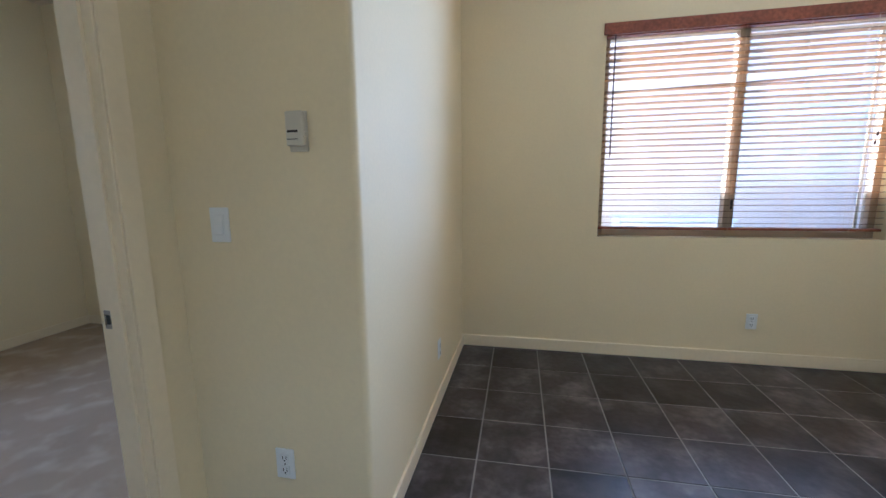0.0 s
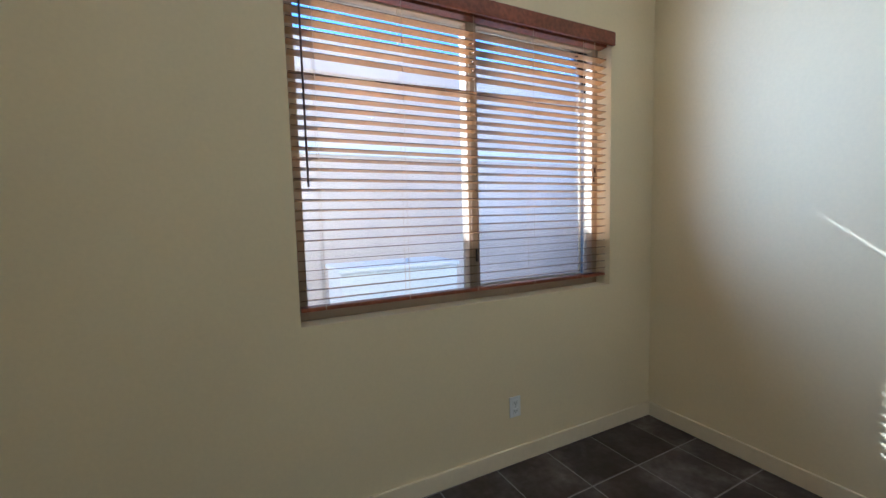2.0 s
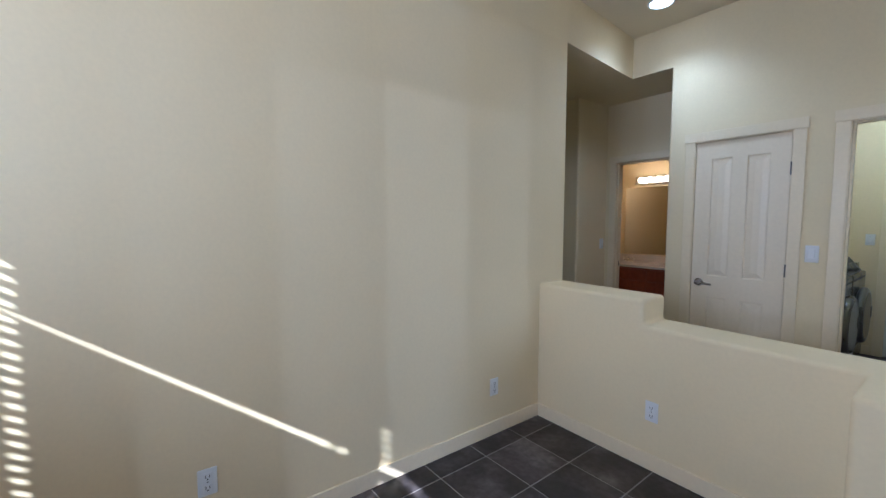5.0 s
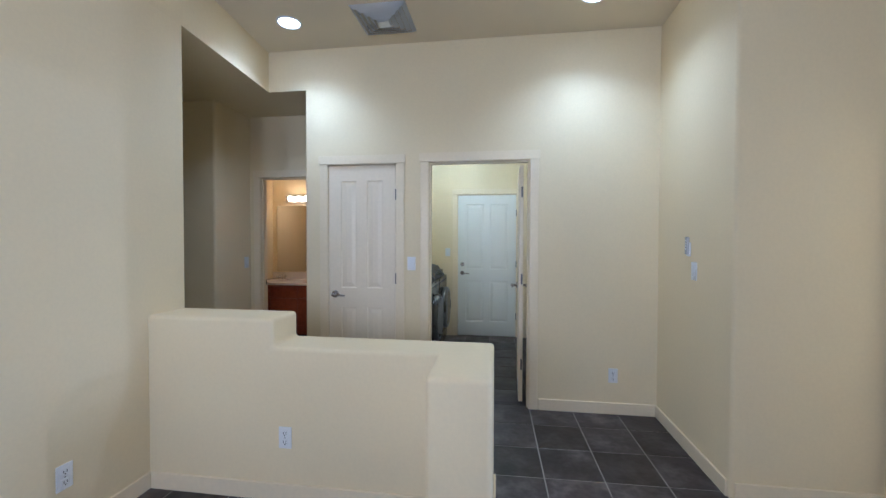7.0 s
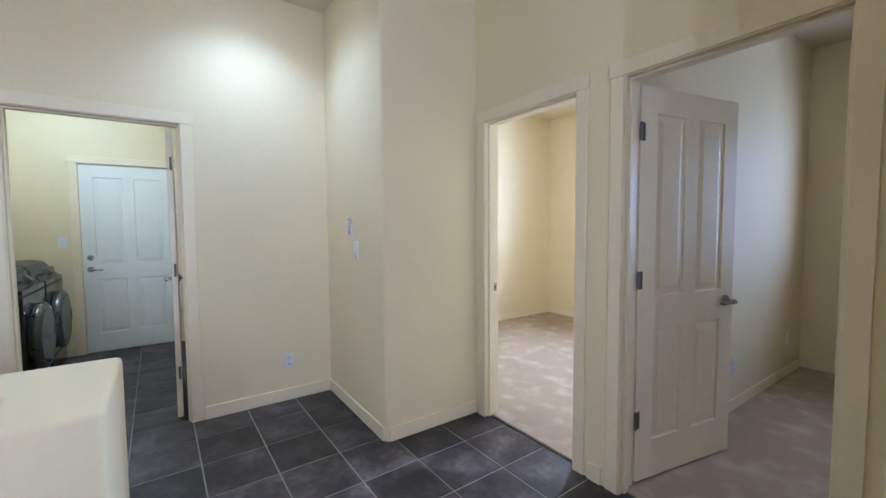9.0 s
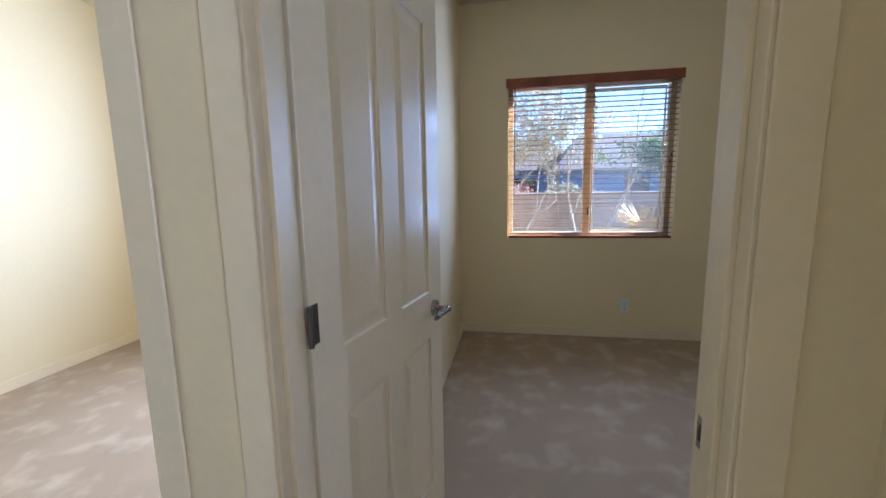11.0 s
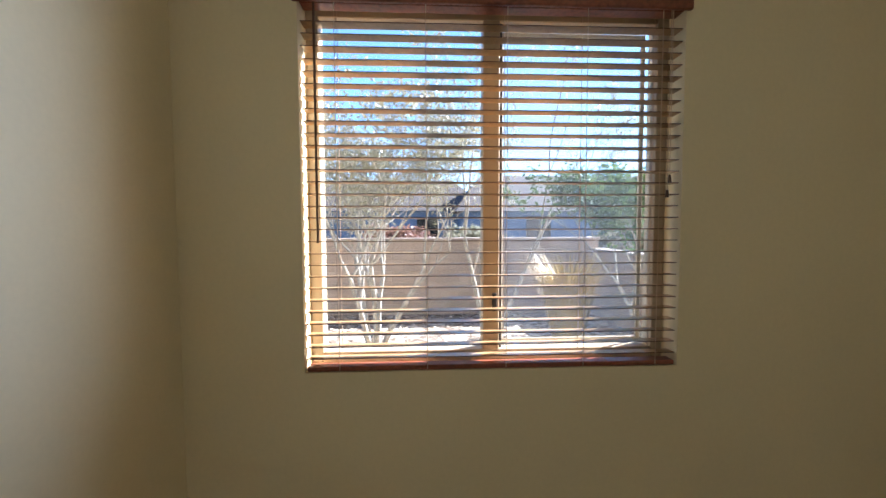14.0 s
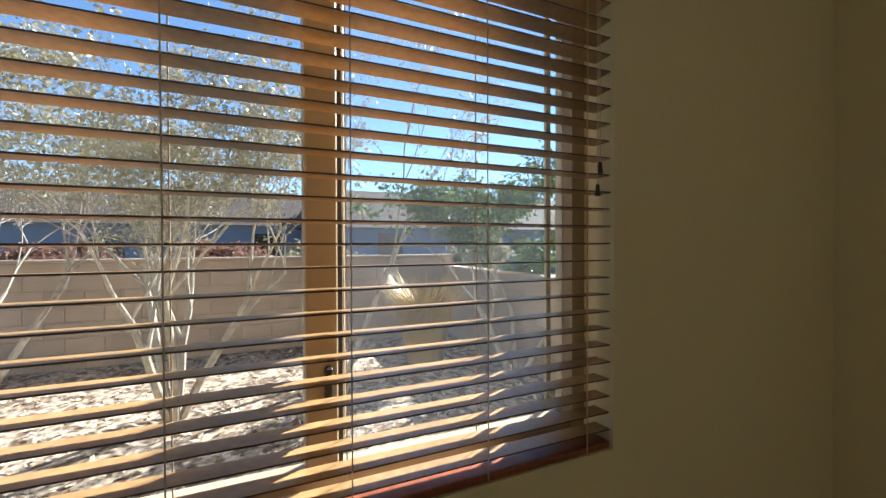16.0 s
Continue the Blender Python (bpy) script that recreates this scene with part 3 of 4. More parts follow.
def slat_mesh(w, holes):
    """A crowned wooden slat with slots for the cords."""
    bm = B()
    xs = [-w / 2]
    for h in holes:
        xs += [h - 0.010, h + 0.010]
    xs.append(w / 2)
    rows = [(-0.025, 0.0), (-0.0085, 0.0012), (0.0085, 0.0012), (0.025, 0.0)]
    return cells_slat(bm, xs, rows)


def cells_slat(bm, xs, rows):
    bm2 = cells(bm, xs, [r[0] for r in rows], [0, 0.003], lambda i, j, k: not (j == 1 and i % 2 == 1))
    me = mesh_of("slat", bm2, SLAT)
    me.materials.append(WAND)   # dark brown puts the shade of the long edges into the colour
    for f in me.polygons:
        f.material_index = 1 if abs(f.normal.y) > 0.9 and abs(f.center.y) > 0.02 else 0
    return me


def blind(name, label, m, w, z0, z1, tilt, ladders, open_slots, cord_x, loose=None, rise=0.0, yc=-0.03):
    """A wooden blind inside the opening: local x across, y into the room, its slats centred on y yc."""
    t = thing(name, label, "window blind", m)
    part("headrail", box(B(), 0.006, yc - 0.03, z1 - 0.045, w - 0.006, yc + 0.025, z1 - 0.004, 0.002, 1), RAILWOOD, t)
    part("valance", box(B(), -0.018, -0.004, z1 - 0.045, w + 0.018, 0.016, z1 + 0.032, 0.005, 2), RAILWOOD, t, "red-brown moulded wooden valance")
    zb = z0 + 0.018 + rise
    part("bottom_rail", box(B(), 0.008, yc - 0.026, zb, w - 0.008, yc + 0.026, zb + 0.018, 0.004, 2), RAILWOOD, t, "red-brown wooden bottom rail")
    me = slat_mesh(w - 0.016, [x - w / 2 for x in sorted(open_slots)])
    pitch = 0.0428
    n = int((z1 - 0.06 - zb - 0.03) / pitch)
    for i in range(n):
        z = zb + 0.045 + i * pitch
        a, roll = tilt + random.uniform(-1.2, 1.2), random.uniform(-.08, .08)
        if loose is not None and abs(z - loose) < pitch / 2:
            z -= 0.0265
            a, roll = tilt - 1, 1.5
        s = new("slat", me)
        s.parent = t
        s.matrix_local = pose(w / 2 + random.uniform(-.002, .002), yc, z, a, roll, 0)
    for x in ladders:
        for y in (yc - 0.027, yc + 0.027):
            part("ladder_cord", box(B(), x - 0.0012, y - 0.0008, zb, x + 0.0012, y + 0.0008, z1 - 0.04), CORD, t)
        part("cord_plug", cyl(B(), (x, yc, zb - 0.004), (x, yc, zb + 0.001), 0.006, None, 10), WAND, t)
    part("tilt_wand", cyl(B(), (w - 0.058, 0.008, z1 - 0.88), (w - 0.058, 0.006, z1 - 0.05), 0.0045, 0.0045, 8), WAND, t, "thin dark wooden tilt wand", True)
    for k, dz in ((0, 0.0), (1, 0.055)):
        part("pull_cord", cyl(B(), (cord_x + 0.008 * k, 0.004, 1.63 - dz), (cord_x + 0.006 * k, 0.002, z1 - 0.04), 0.0011, None, 6), CORD, t)
        part("cord_tassel", cyl(B(), (cord_x + 0.008 * k, 0.004, 1.602 - dz), (cord_x + 0.008 * k, 0.004, 1.63 - dz), 0.007, 0.004, 12), WAND, t, "small dark wooden cord tassel", True)
    return t


w = DEN_WIN[1] - DEN_WIN[0]
NORTH = pose(DEN_WIN[1], YN, 0, 0, 0, 180)
window("window_den", NORTH, w, DEN_WIN[2], DEN_WIN[3])
blind("window_blind", "stained wooden blind with slightly open slats and one slipped slat", NORTH, w, DEN_WIN[2], DEN_WIN[3], 6.5,
      [DEN_WIN[1] - x for x in (1.14, 1.53, 1.91, 2.28, 2.642)], [DEN_WIN[1] - x for x in (1.91, 2.617)], 0.135, loose=2.01, rise=0.036, yc=-0.052)
wb = BED_WIN[1] - BED_WIN[0]
BWEST = pose(XB, BED_WIN[1], 0, 0, 0, -90)
window("window_bedroom", BWEST, wb, BED_WIN[2], BED_WIN[3])
blind("window_blind", "unseen wooden blind added to keep the sun out of the room over a garden view", BWEST, wb, BED_WIN[2], BED_WIN[3], 1.5,
      [wb * f for f in (0.06, 0.26, 0.47, 0.68, 0.91)], [], 0.05, rise=-0.0165)
R3 = pose(XB, R3_WIN[1], 0, 0, 0, -90)
# blind out of view, added to block the sun from this room's floor
blind("window_blind", "unseen wooden blind added to keep the sun out of the room", R3, R3_WIN[1] - R3_WIN[0], R3_WIN[2], R3_WIN[3], 1.5,
      [(R3_WIN[1] - R3_WIN[0]) * f for f in (0.08, 0.36, 0.64, 0.92)], [], 0.05)
window("window_room", R3, R3_WIN[1] - R3_WIN[0], R3_WIN[2], R3_WIN[3])


# ---- outlets, switches and wall fittings ----
def outlet(m):
    """Local y points out of the wall."""
    t = thing("wall_outlet", "white plastic double wall outlet", "outlet", m, "wall outlets")
    part("cover_plate", box(B(), -0.036, 0, -0.058, 0.036, 0.006, 0.058, 0.003, 2), PLATE, t)
    for z in (-0.024, 0.024):
        f = part("socket", box(B(), -0.017, 0.005, z - 0.017, 0.017, 0.0085, z + 0.017, 0.003, 2), PLATE, t)
        for x in (-0.007, 0.007):
            part("slot", box(B(), x - 0.0014, 0.008, z - 0.004, x + 0.0014, 0.0092, z + 0.008), SLOT, f)
        part("slot", box(B(), -0.003, 0.008, z - 0.012, 0.003, 0.0092, z - 0.007), SLOT, f)
    part("screw", cyl(B(), (0, 0.005, 0), (0, 0.0075, 0), 0.003, None, 8), STEEL, t)
    return t


def rocker(m, tilt=4):
    t = thing("light_switch", "white plastic rocker light switch", "light switch", m, "light switches")
    part("cover_plate", box(B(), -0.036, 0, -0.058, 0.036, 0.006, 0.058, 0.003, 2), PLATE, t)
    part("surround", box(B(), -0.019, 0.005, -0.036, 0.019, 0.008, 0.036, 0.001, 1), PLATE, t)
    p = part("paddle", box(B(), -0.0155, -0.002, -0.032, 0.0155, 0.004, 0.032, 0.0015, 1), PLATE, t)
    p.matrix_local = pose(0, 0.0075, 0, tilt, 0, 0)
    return t


S_, N_, E_, W_ = 180, 0, -90, 90
first = outlet(pose(2.112, YN, 0.322, 0, 0, S_))
for x, y, z, r in ((XE, 2.068, 0.337, W_), (XE, 0.427, 0.323, W_), (2.407, -0.02, 0.34, N_), (0.382, YS, 0.31, N_), (0.0, 2.80, 0.345, E_),
                   (-0.325, 1.71, 0.345, S_), (XB, 2.162, 0.307, E_), (-3.369, YB, 0.347, N_), (-2.2, YB, 0.335, N_)):
    copy_thing(first, pose(x, y, z, 0, 0, r))
sw = rocker(pose(-0.497, 1.71, 1.20, 0, 0, S_))
for x, y, z, r in ((0.052, -0.80, 1.196, E_), (2.028, YS, 1.19, N_), (2.03, -3.84, 1.215, N_), (3.95, -1.97, 1.15, W_)):
    copy_thing(sw, pose(x, y, z, 0, 0, r))

th = thing("thermostat", "beige plastic thermostat with a flip cover", "thermostat", pose(-0.187, 1.71, 1.497, 0, 0, S_))
part("backplate", box(B(), -0.031, 0, -0.068, 0.031, 0.008, 0.052, 0.003, 2), BEIGE, th)
part("cover", box(B(), -0.029, 0.008, -0.052, 0.029, 0.03, 0.05, 0.005, 2), BEIGE, th, "raised beige cover")
part("display", box(B(), -0.012, 0.0295, -0.013, 0.022, 0.031, -0.006), SLOT, th, "narrow dark display")
part("seam", box(B(), -0.012, 0.0295, -0.034, 0.024, 0.0306, -0.031), STEEL, th)
part("dial", cyl(B(), (-0.028, 0.018, -0.018), (-0.033, 0.018, -0.018), 0.010, 0.008, 14), BEIGE, th, "", True)

rm = thing("fan_remote", "grey fan remote in a white wall cradle", "remote control", pose(0.052, -0.872, 1.35, 0, 0, E_))
part("cradle", box(B(), -0.021, 0, -0.062, 0.021, 0.012, 0.03, 0.003, 2), PLATE, rm, "white plastic cradle")
body = part("handset", box(B(), -0.018, 0.008, -0.05, 0.018, 0.024, 0.064, 0.005, 2), SILVERPLASTIC, rm, "silver grey handset")
for k in range(4):
    part("button", box(B(), -0.008, 0.0235, 0.035 - 0.018 * k, 0.008, 0.026, 0.045 - 0.018 * k, 0.002, 1), PLATE, body)

# ---- ceiling fittings ----
for cx, cy in RECESSED:
    t = thing("recessed_light", "round recessed ceiling light with white trim", "ceiling light", pose(cx, cy, H), "recessed lights")
    part("trim_ring", ring(B(), (0, 0, -0.002), (0, 0, 1), 0.085, 0.010, 32, 8), PLATE, t, "", True)
    part("lens", cyl(B(), (0, 0, -0.004), (0, 0, 0.002), 0.078, None, 32), CANLIGHT, t, "glowing lens")
t = thing("ceiling_vent", "square white stepped air diffuser", "air vent", pose(2.15, -1.0, H))
for k in range(5):
    a, b, z = 0.205 - 0.038 * k, 0.178 - 0.038 * k, -0.006 - 0.006 * k
    bm = B()
    o = [bm.verts.new((x * a, y * a, z + 0.006)) for x, y in ((-1, -1), (1, -1), (1, 1), (-1, 1))]
    i = [bm.verts.new((x * b, y * b, z - 0.016)) for x, y in ((-1, -1), (1, -1), (1, 1), (-1, 1))]
    for q in range(4):
        bm.faces.new((o[q], o[(q + 1) % 4], i[(q + 1) % 4], i[q]))
    bmesh.ops.solidify(bm, geom=bm.faces[:], thickness=0.002)
    part("vane_ring", bm, PLATE, t)
part("center_plate", box(B(), -0.045, -0.045, -0.045, 0.045, 0.045, -0.04, 0.002, 1), PLATE, t)
part("backing", box(B(), -0.2, -0.2, -0.003, 0.2, 0.2, 0.0), BEIGE, t)

t = thing("ceiling_fan", "white ceiling fan with frosted bowl light", "ceiling fan", pose(-2.3, -0.893, 2.95))
part("canopy", cyl(B(), (0, 0, 0), (0, 0, -0.06), 0.05, 0.07, 24), FANWHITE, t, "", True)
part("motor", cyl(B(), (0, 0, -0.06), (0, 0, -0.17), 0.11, 0.13, 28), FANWHITE, t, "", True)
part("light_bowl", ball(B(), (0, 0, -0.20), 0.115, 1, 1, 0.85, 24), FROST, t, "frosted glass bowl", True)
part("finial", ball(B(), (0, 0, -0.305), 0.012), NICKEL, t, "", True)
for k in range(5):
    b = part("blade", box(B(), 0.16, -0.06, -0.004, 0.62, 0.06, 0.004, 0.004, 1), FANWHITE, t)
    b.matrix_local = pose(0, 0, -0.13, 0, 0, 72 * k + 20) @ pose(0, 0, 0, 11, 0, 0)
    part("bracket", box(B(), 0.1, -0.02, -0.006, 0.2, 0.02, 0.003, 0.002, 1), FANWHITE, b)

t = thing("laundry_light", "round frosted laundry ceiling light", "ceiling light", pose(1.9, -2.9, 2.75))
part("base", cyl(B(), (0, 0, -0.02), (0, 0, 0), 0.15, None, 28), FANWHITE, t, "", True)


# ---- laundry machines ----
def machine(label, m):
    """A front loader, its front towards local -x; local origin at the middle of its floor print."""
    t = thing("washing_machine", label, "washing machine", m, "laundry pair")
    part("body", box(B(), -0.33, -0.34, 0.012, 0.36, 0.34, 0.90, 0.012, 2), BLACKENAMEL, t)
    bm = B()
    prof = [(-0.33, 0.86), (-0.20, 1.03), (-0.12, 1.05), (0.36, 1.05), (0.36, 0.9), (-0.33, 0.84)]
    a = [bm.verts.new((x, -0.34, z)) for x, z in prof]
    b = [bm.verts.new((x, 0.34, z)) for x, z in prof]
    bm.faces.new(a)
    bm.faces.new(b[::-1])
    for q in range(6):
        bm.faces.new((a[q], a[(q + 1) % 6], b[(q + 1) % 6], b[q]))
    p = part("control_panel", bm, GREYMETAL, t, "sloped graphite control panel")
    for y, r in ((-0.05, 0.05), (0.16, 0.022), (0.23, 0.022)):
        part("knob", cyl(B(), (-0.265, y, 0.945), (-0.295, y, 0.968), r, r * 0.85, 20), SILVERTRIM, p, "", True)
    part("display", box(B(), -0.285, -0.27, 0.92, -0.245, -0.14, 0.985), DARKGLASS, p)
    d = part("door", cyl(B(), (-0.33, 0, 0.49), (-0.40, 0, 0.49), 0.255, 0.225, 40), DARKGLASS, t, "dark round glass door", True)
    part("door_ring", ring(B(), (-0.365, 0, 0.49), (1, 0, 0), 0.24, 0.035, 40, 10), SILVERTRIM, d, "silver door ring", True)
    part("door_pull", box(B(), -0.405, -0.235, 0.44, -0.37, -0.205, 0.56, 0.008, 2), SILVERTRIM, d)
    part("drawer", box(B(), -0.337, -0.32, 0.05, -0.325, 0.32, 0.18, 0.004, 1), BLACKENAMEL, t)
    for x in (-0.28, 0.3):
        for y in (-0.28, 0.28):
            part("foot", cyl(B(), (x, y, 0), (x, y, 0.015), 0.022, None, 10), SLOT, t)
    return t


wm = machine("black front-loading washer with a silver door ring", pose(2.36, -2.66, 0))
copy_thing(wm, pose(2.36, -3.38, 0))

# ---- bathroom ----
v = thing("vanity_cabinet", "red-brown wooden vanity cabinet with drawers", "cabinet", pose(4.0, -3.73, 0))
part("carcass", box(B(), -1.0, 0, 0.09, 0.70, 0.53, 0.765, 0.003, 1), CABINET, v)
part("toe_kick", box(B(), -1.0, 0, 0, 0.70, 0.47, 0.09), SLOT, v)
for a, b in ((0.42, 0.68), (0.02, 0.40), (-0.38, 0.0), (-0.95, -0.40)):
    part("drawer_front", box(B(), a, 0.53, 0.60, b, 0.55, 0.745, 0.005, 2), CABINET, v)
    part("cabinet_door", box(B(), a, 0.53, 0.11, b, 0.55, 0.585, 0.005, 2), CABINET, v)
c = thing("countertop", "cream cultured marble vanity top with backsplash", "countertop", pose(4.0, -3.73, 0.765))
part("slab", box(B(), -1.01, 0, 0, 0.70, 0.56, 0.035, 0.006, 2), MARBLE, c)
part("backsplash", box(B(), -1.01, 0.0, 0.035, 0.70, 0.02, 0.135, 0.004, 2), MARBLE, c)
f = thing("faucet", "chrome two-handle bathroom faucet", "faucet", pose(4.5, -3.62, 0.80))
part("base", box(B(), -0.08, -0.025, 0, 0.08, 0.025, 0.02, 0.008, 2), CHROME, f, "", True)
bm = cyl(B(), (0, 0, 0.015), (0, 0, 0.07), 0.014, 0.012, 14)
part("spout", cyl(bm, (0, 0, 0.065), (0, 0.12, 0.05), 0.012, 0.010, 14), CHROME, f, "", True)
for x in (-0.06, 0.06):
    part("tap_handle", cyl(B(), (x, 0, 0.02), (x * 1.25, 0, 0.06), 0.016, 0.02, 14), CHROME, f, "", True)
mi = thing("mirror", "large frameless bathroom wall mirror", "mirror", pose(4.0, -3.73, 0))
part("glass", box(B(), -1.0, 0.0, 0.915, 0.63, 0.006, 1.905, 0.001, 1), MIRROR, mi)
lb = thing("vanity_light", "chrome vanity light bar with lit globe bulbs", "wall light", pose(4.17, -3.73, 2.0))
part("bar", box(B(), -0.32, 0, -0.055, 0.30, 0.05, 0.055, 0.004, 2), CHROME, lb)
for k in range(4):
    b = part("bulb", ball(B(), (0.19 - 0.125 * k, 0.095, 0), 0.045, n=18), BULB, lb, "glowing globe bulb", True)
    part("socket", cyl(B(), (0.19 - 0.125 * k, 0.05, 0), (0.19 - 0.125 * k, 0.065, 0), 0.025, None, 14), CHROME, b, "", True)

# ---- outdoors ----
GZ = -0.15


def patch(bm, x0, y0, x1, y1, z, n=1):
    bmesh.ops.create_grid(bm, x_segments=n, y_segments=n, size=0.5,
                          matrix=Matrix.Translation(((x0 + x1) / 2, (y0 + y1) / 2, z)) @ Matrix.Diagonal((x1 - x0, y1 - y0, 1, 1)))
    return bm


solo("ground", patch(B(), -1500, -1500, 1500, 1500, GZ), MULCH, "dry tan earth with mulch and gravel", "ground", "structure")
slab("pavement_patio", -5.35, -4.0, GZ - 0.05, XB - 0.2, 4.6, GZ + 0.05, CONCRETE, "pale concrete walk along the house", "pavement")
slab("pavement_side", -3.7, YN + 0.2, GZ - 0.05, 6.4, 6.7, GZ + 0.04, CONCRETE, "pale concrete side yard", "pavement")

# neighbour's house across the side yard
nb = thing("neighbor_house", "pink-tan stucco house close beside the window", "house", pose(0, 6.75, GZ))
part("wall", box(B(), -3.2, 0, 0, 9, 6, 3.15), STUCCO, nb)
part("parapet", box(B(), -3.3, -0.06, 3.15, 9.1, 6.1, 3.6, 0.03, 2), STUCCO, nb)
part("band", box(B(), -3.25, -0.04, 2.25, 9.05, 0.0, 2.40, 0.01, 1), WHITEPAINT, nb, "white painted stucco band")
# plain white lidded box, placed for a pale patch beyond the den window
ac = thing("utility_cabinet", "white lidded box on the concrete", "utility cabinet", pose(2.2, 5.9, GZ + 0.04))
part("body", box(B(), -0.6, -0.3, 0.0, 0.6, 0.3, 0.98, 0.02, 2), WHITEPAINT, ac)
part("lid", box(B(), -0.62, -0.32, 0.98, 0.62, 0.32, 1.02, 0.01, 2), WHITEPAINT, ac)


mg = thing("metal_gate", "dark blue-grey metal gate across the side yard", "gate", pose(5.6, 5.0, GZ + 0.04, 0, 0, 90))
for x in (0.0, 1.64):
    part("gate_post", box(B(), x, -0.03, 0, x + 0.06, 0.03, 1.95, 0.004, 1), BLUEWALL, mg)
for z in (0.15, 0.62, 1.8):
    part("gate_rail", box(B(), 0.06, -0.02, z, 1.64, 0.02, z + 0.05, 0.003, 1), BLUEWALL, mg)
for k in range(17):
    x = 0.09 + 0.09 * k
    part("picket", box(B(), x, -0.012, 0.08, x + 0.045, 0.012, 1.9, 0.003, 1), BLUEWALL, mg)


def block_fence(name, label, m, length, height):
    """A wall of concrete blocks with a cap; blocks are pieces of their own."""
    t = thing(name, label, "block wall", m)
    part("mortar", box(B(), 0, -0.07, 0, length, 0.07, height - 0.05), BLOCK, t)
    part("cap", box(B(), -0.02, -0.11, height - 0.05, length + 0.02, 0.11, height, 0.01, 1), BLOCK, t, "flat block cap")
    me = mesh_of("block", box(B(), -0.197, -0.08, 0.003, 0.197, 0.08, 0.197, 0.006, 1), BLOCK)
    for r in range(int((height - 0.05) / 0.2)):
        for c in range(int(length / 0.4)):
            x = 0.2 + 0.4 * c + (0.2 if r % 2 else 0)
            if x + 0.2 <= length:
                o = new("block", me)
                o.parent = t
                o.location = (x, 0, 0.2 * r)
    return t


block_fence("garden_wall", "tan concrete block garden wall with a flat cap", pose(-9.6, -5.2, GZ, 0, 0, 90), 10.0, 1.4)
block_fence("side_garden_wall", "tan concrete block side wall with a flat cap", pose(-9.5, 4.75, GZ, 0, 0, 0), 3.6, 1.2)


def limb(verts, faces, p, q, r0, r1, n=5):
    d = (q - p).normalized()
    a = d.orthogonal().normalized()
    b = d.cross(a)
    k = len(verts)
    for c, r in ((p, r0), (q, r1)):
        for i in range(n):
            t = 2 * math.pi * i / n
            verts.append(c + a * (r * math.cos(t)) + b * (r * math.sin(t)))
    for i in range(n):
        faces.append((k + i, k + (i + 1) % n, k + n + (i + 1) % n, k + n + i))


def grow(rng, verts, faces, tips, p, d, length, r, depth, spread):
    steps = 3
    for s in range(steps):
        d = (d + Vector((rng.uniform(-1, 1), rng.uniform(-1, 1), rng.uniform(-0.5, 0.9))) * 0.13).normalized()
        q = p + d * (length / steps)
        limb(verts, faces, p, q, r, r * 0.86, 6 if depth > 2 else 4)
        p, r = q, r * 0.86
        if depth <= 2:
            tips.append((p.copy(), d.copy()))
        if depth > 0 and s > 0:
            for _ in range(2 if s == steps - 1 else 1):
                e = (d + Vector((rng.uniform(-1, 1), rng.uniform(-1, 1), rng.uniform(-0.3, 0.8))) * spread).normalized()
                grow(rng, verts, faces, tips, p, e, length * rng.uniform(0.6, 0.8), r * 0.68, depth - 1, spread)


def raw(name, verts, faces, mat):
    me = bpy.data.meshes.new(name)
    me.from_pydata([tuple(v) for v in verts], [], faces)
    me.materials.append(mat)
    return me


def tree(name, label, m, seed, stems, length, r, depth, leaf_mat, per_tip, size, spread=0.75):
    rng = random.Random(seed)
    t = thing(name, label, "tree", m)
    verts, faces, tips = [], [], []
    for k in range(stems):
        a = 2 * math.pi * (k + rng.random() * 0.6) / stems
        lean = 0.12 if stems == 1 else 0.42
        d = Vector((math.cos(a) * lean, math.sin(a) * lean, 1)).normalized()
        grow(rng, verts, faces, tips, Vector((math.cos(a) * 0.05, math.sin(a) * 0.05, -0.03)), d, length * rng.uniform(0.85, 1.1), r, depth, spread)
    tagged(new("trunk", raw("trunk", verts, faces, BARK)), "grey branching trunk and limbs").parent = t
    verts, faces = [], []
    for p, d in tips:
        for _ in range(per_tip if rng.random() > 0.2 else 0):
            c = p + Vector((rng.gauss(0, 1), rng.gauss(0, 1), rng.gauss(0, 1))) * 0.05
            u = Vector((rng.gauss(0, 1), rng.gauss(0, 1), rng.gauss(0, 0.6) - 0.4)).normalized()
            w_ = u.orthogonal().normalized()
            w_ = w_ * math.cos(rng.random() * 6) + u.cross(w_) * math.sin(rng.random() * 6)
            s = size * rng.uniform(0.6, 1.3)
            k = len(verts)
            verts += [c, c + u * s * 0.5 + w_ * s * 0.2, c + u * s, c + u * s * 0.5 - w_ * s * 0.2]
            faces.append((k, k + 1, k + 2, k + 3))
    tagged(new("crown", raw("crown", verts, faces, leaf_mat)), "small scattered leaves").parent = t
    return t


tree("garden_tree", "grey multi-stem tree with many small dry leaves", pose(-7.3, 0.95, GZ), 3, 5, 1.22, 0.042, 5, DRYLEAF, 6, 0.048, 0.95)
tree("garden_tree", "thin grey tree with few dry leaves", pose(-7.9, 2.55, GZ, 0, 0, 40), 8, 2, 1.5, 0.038, 4, DRYLEAF, 5, 0.06, 0.7)
tree("garden_tree", "spreading grey tree near the garden wall", pose(-8.7, -1.0, GZ, 0, 0, 90), 21, 4, 1.3, 0.04, 5, DRYLEAF, 6, 0.055, 0.95)
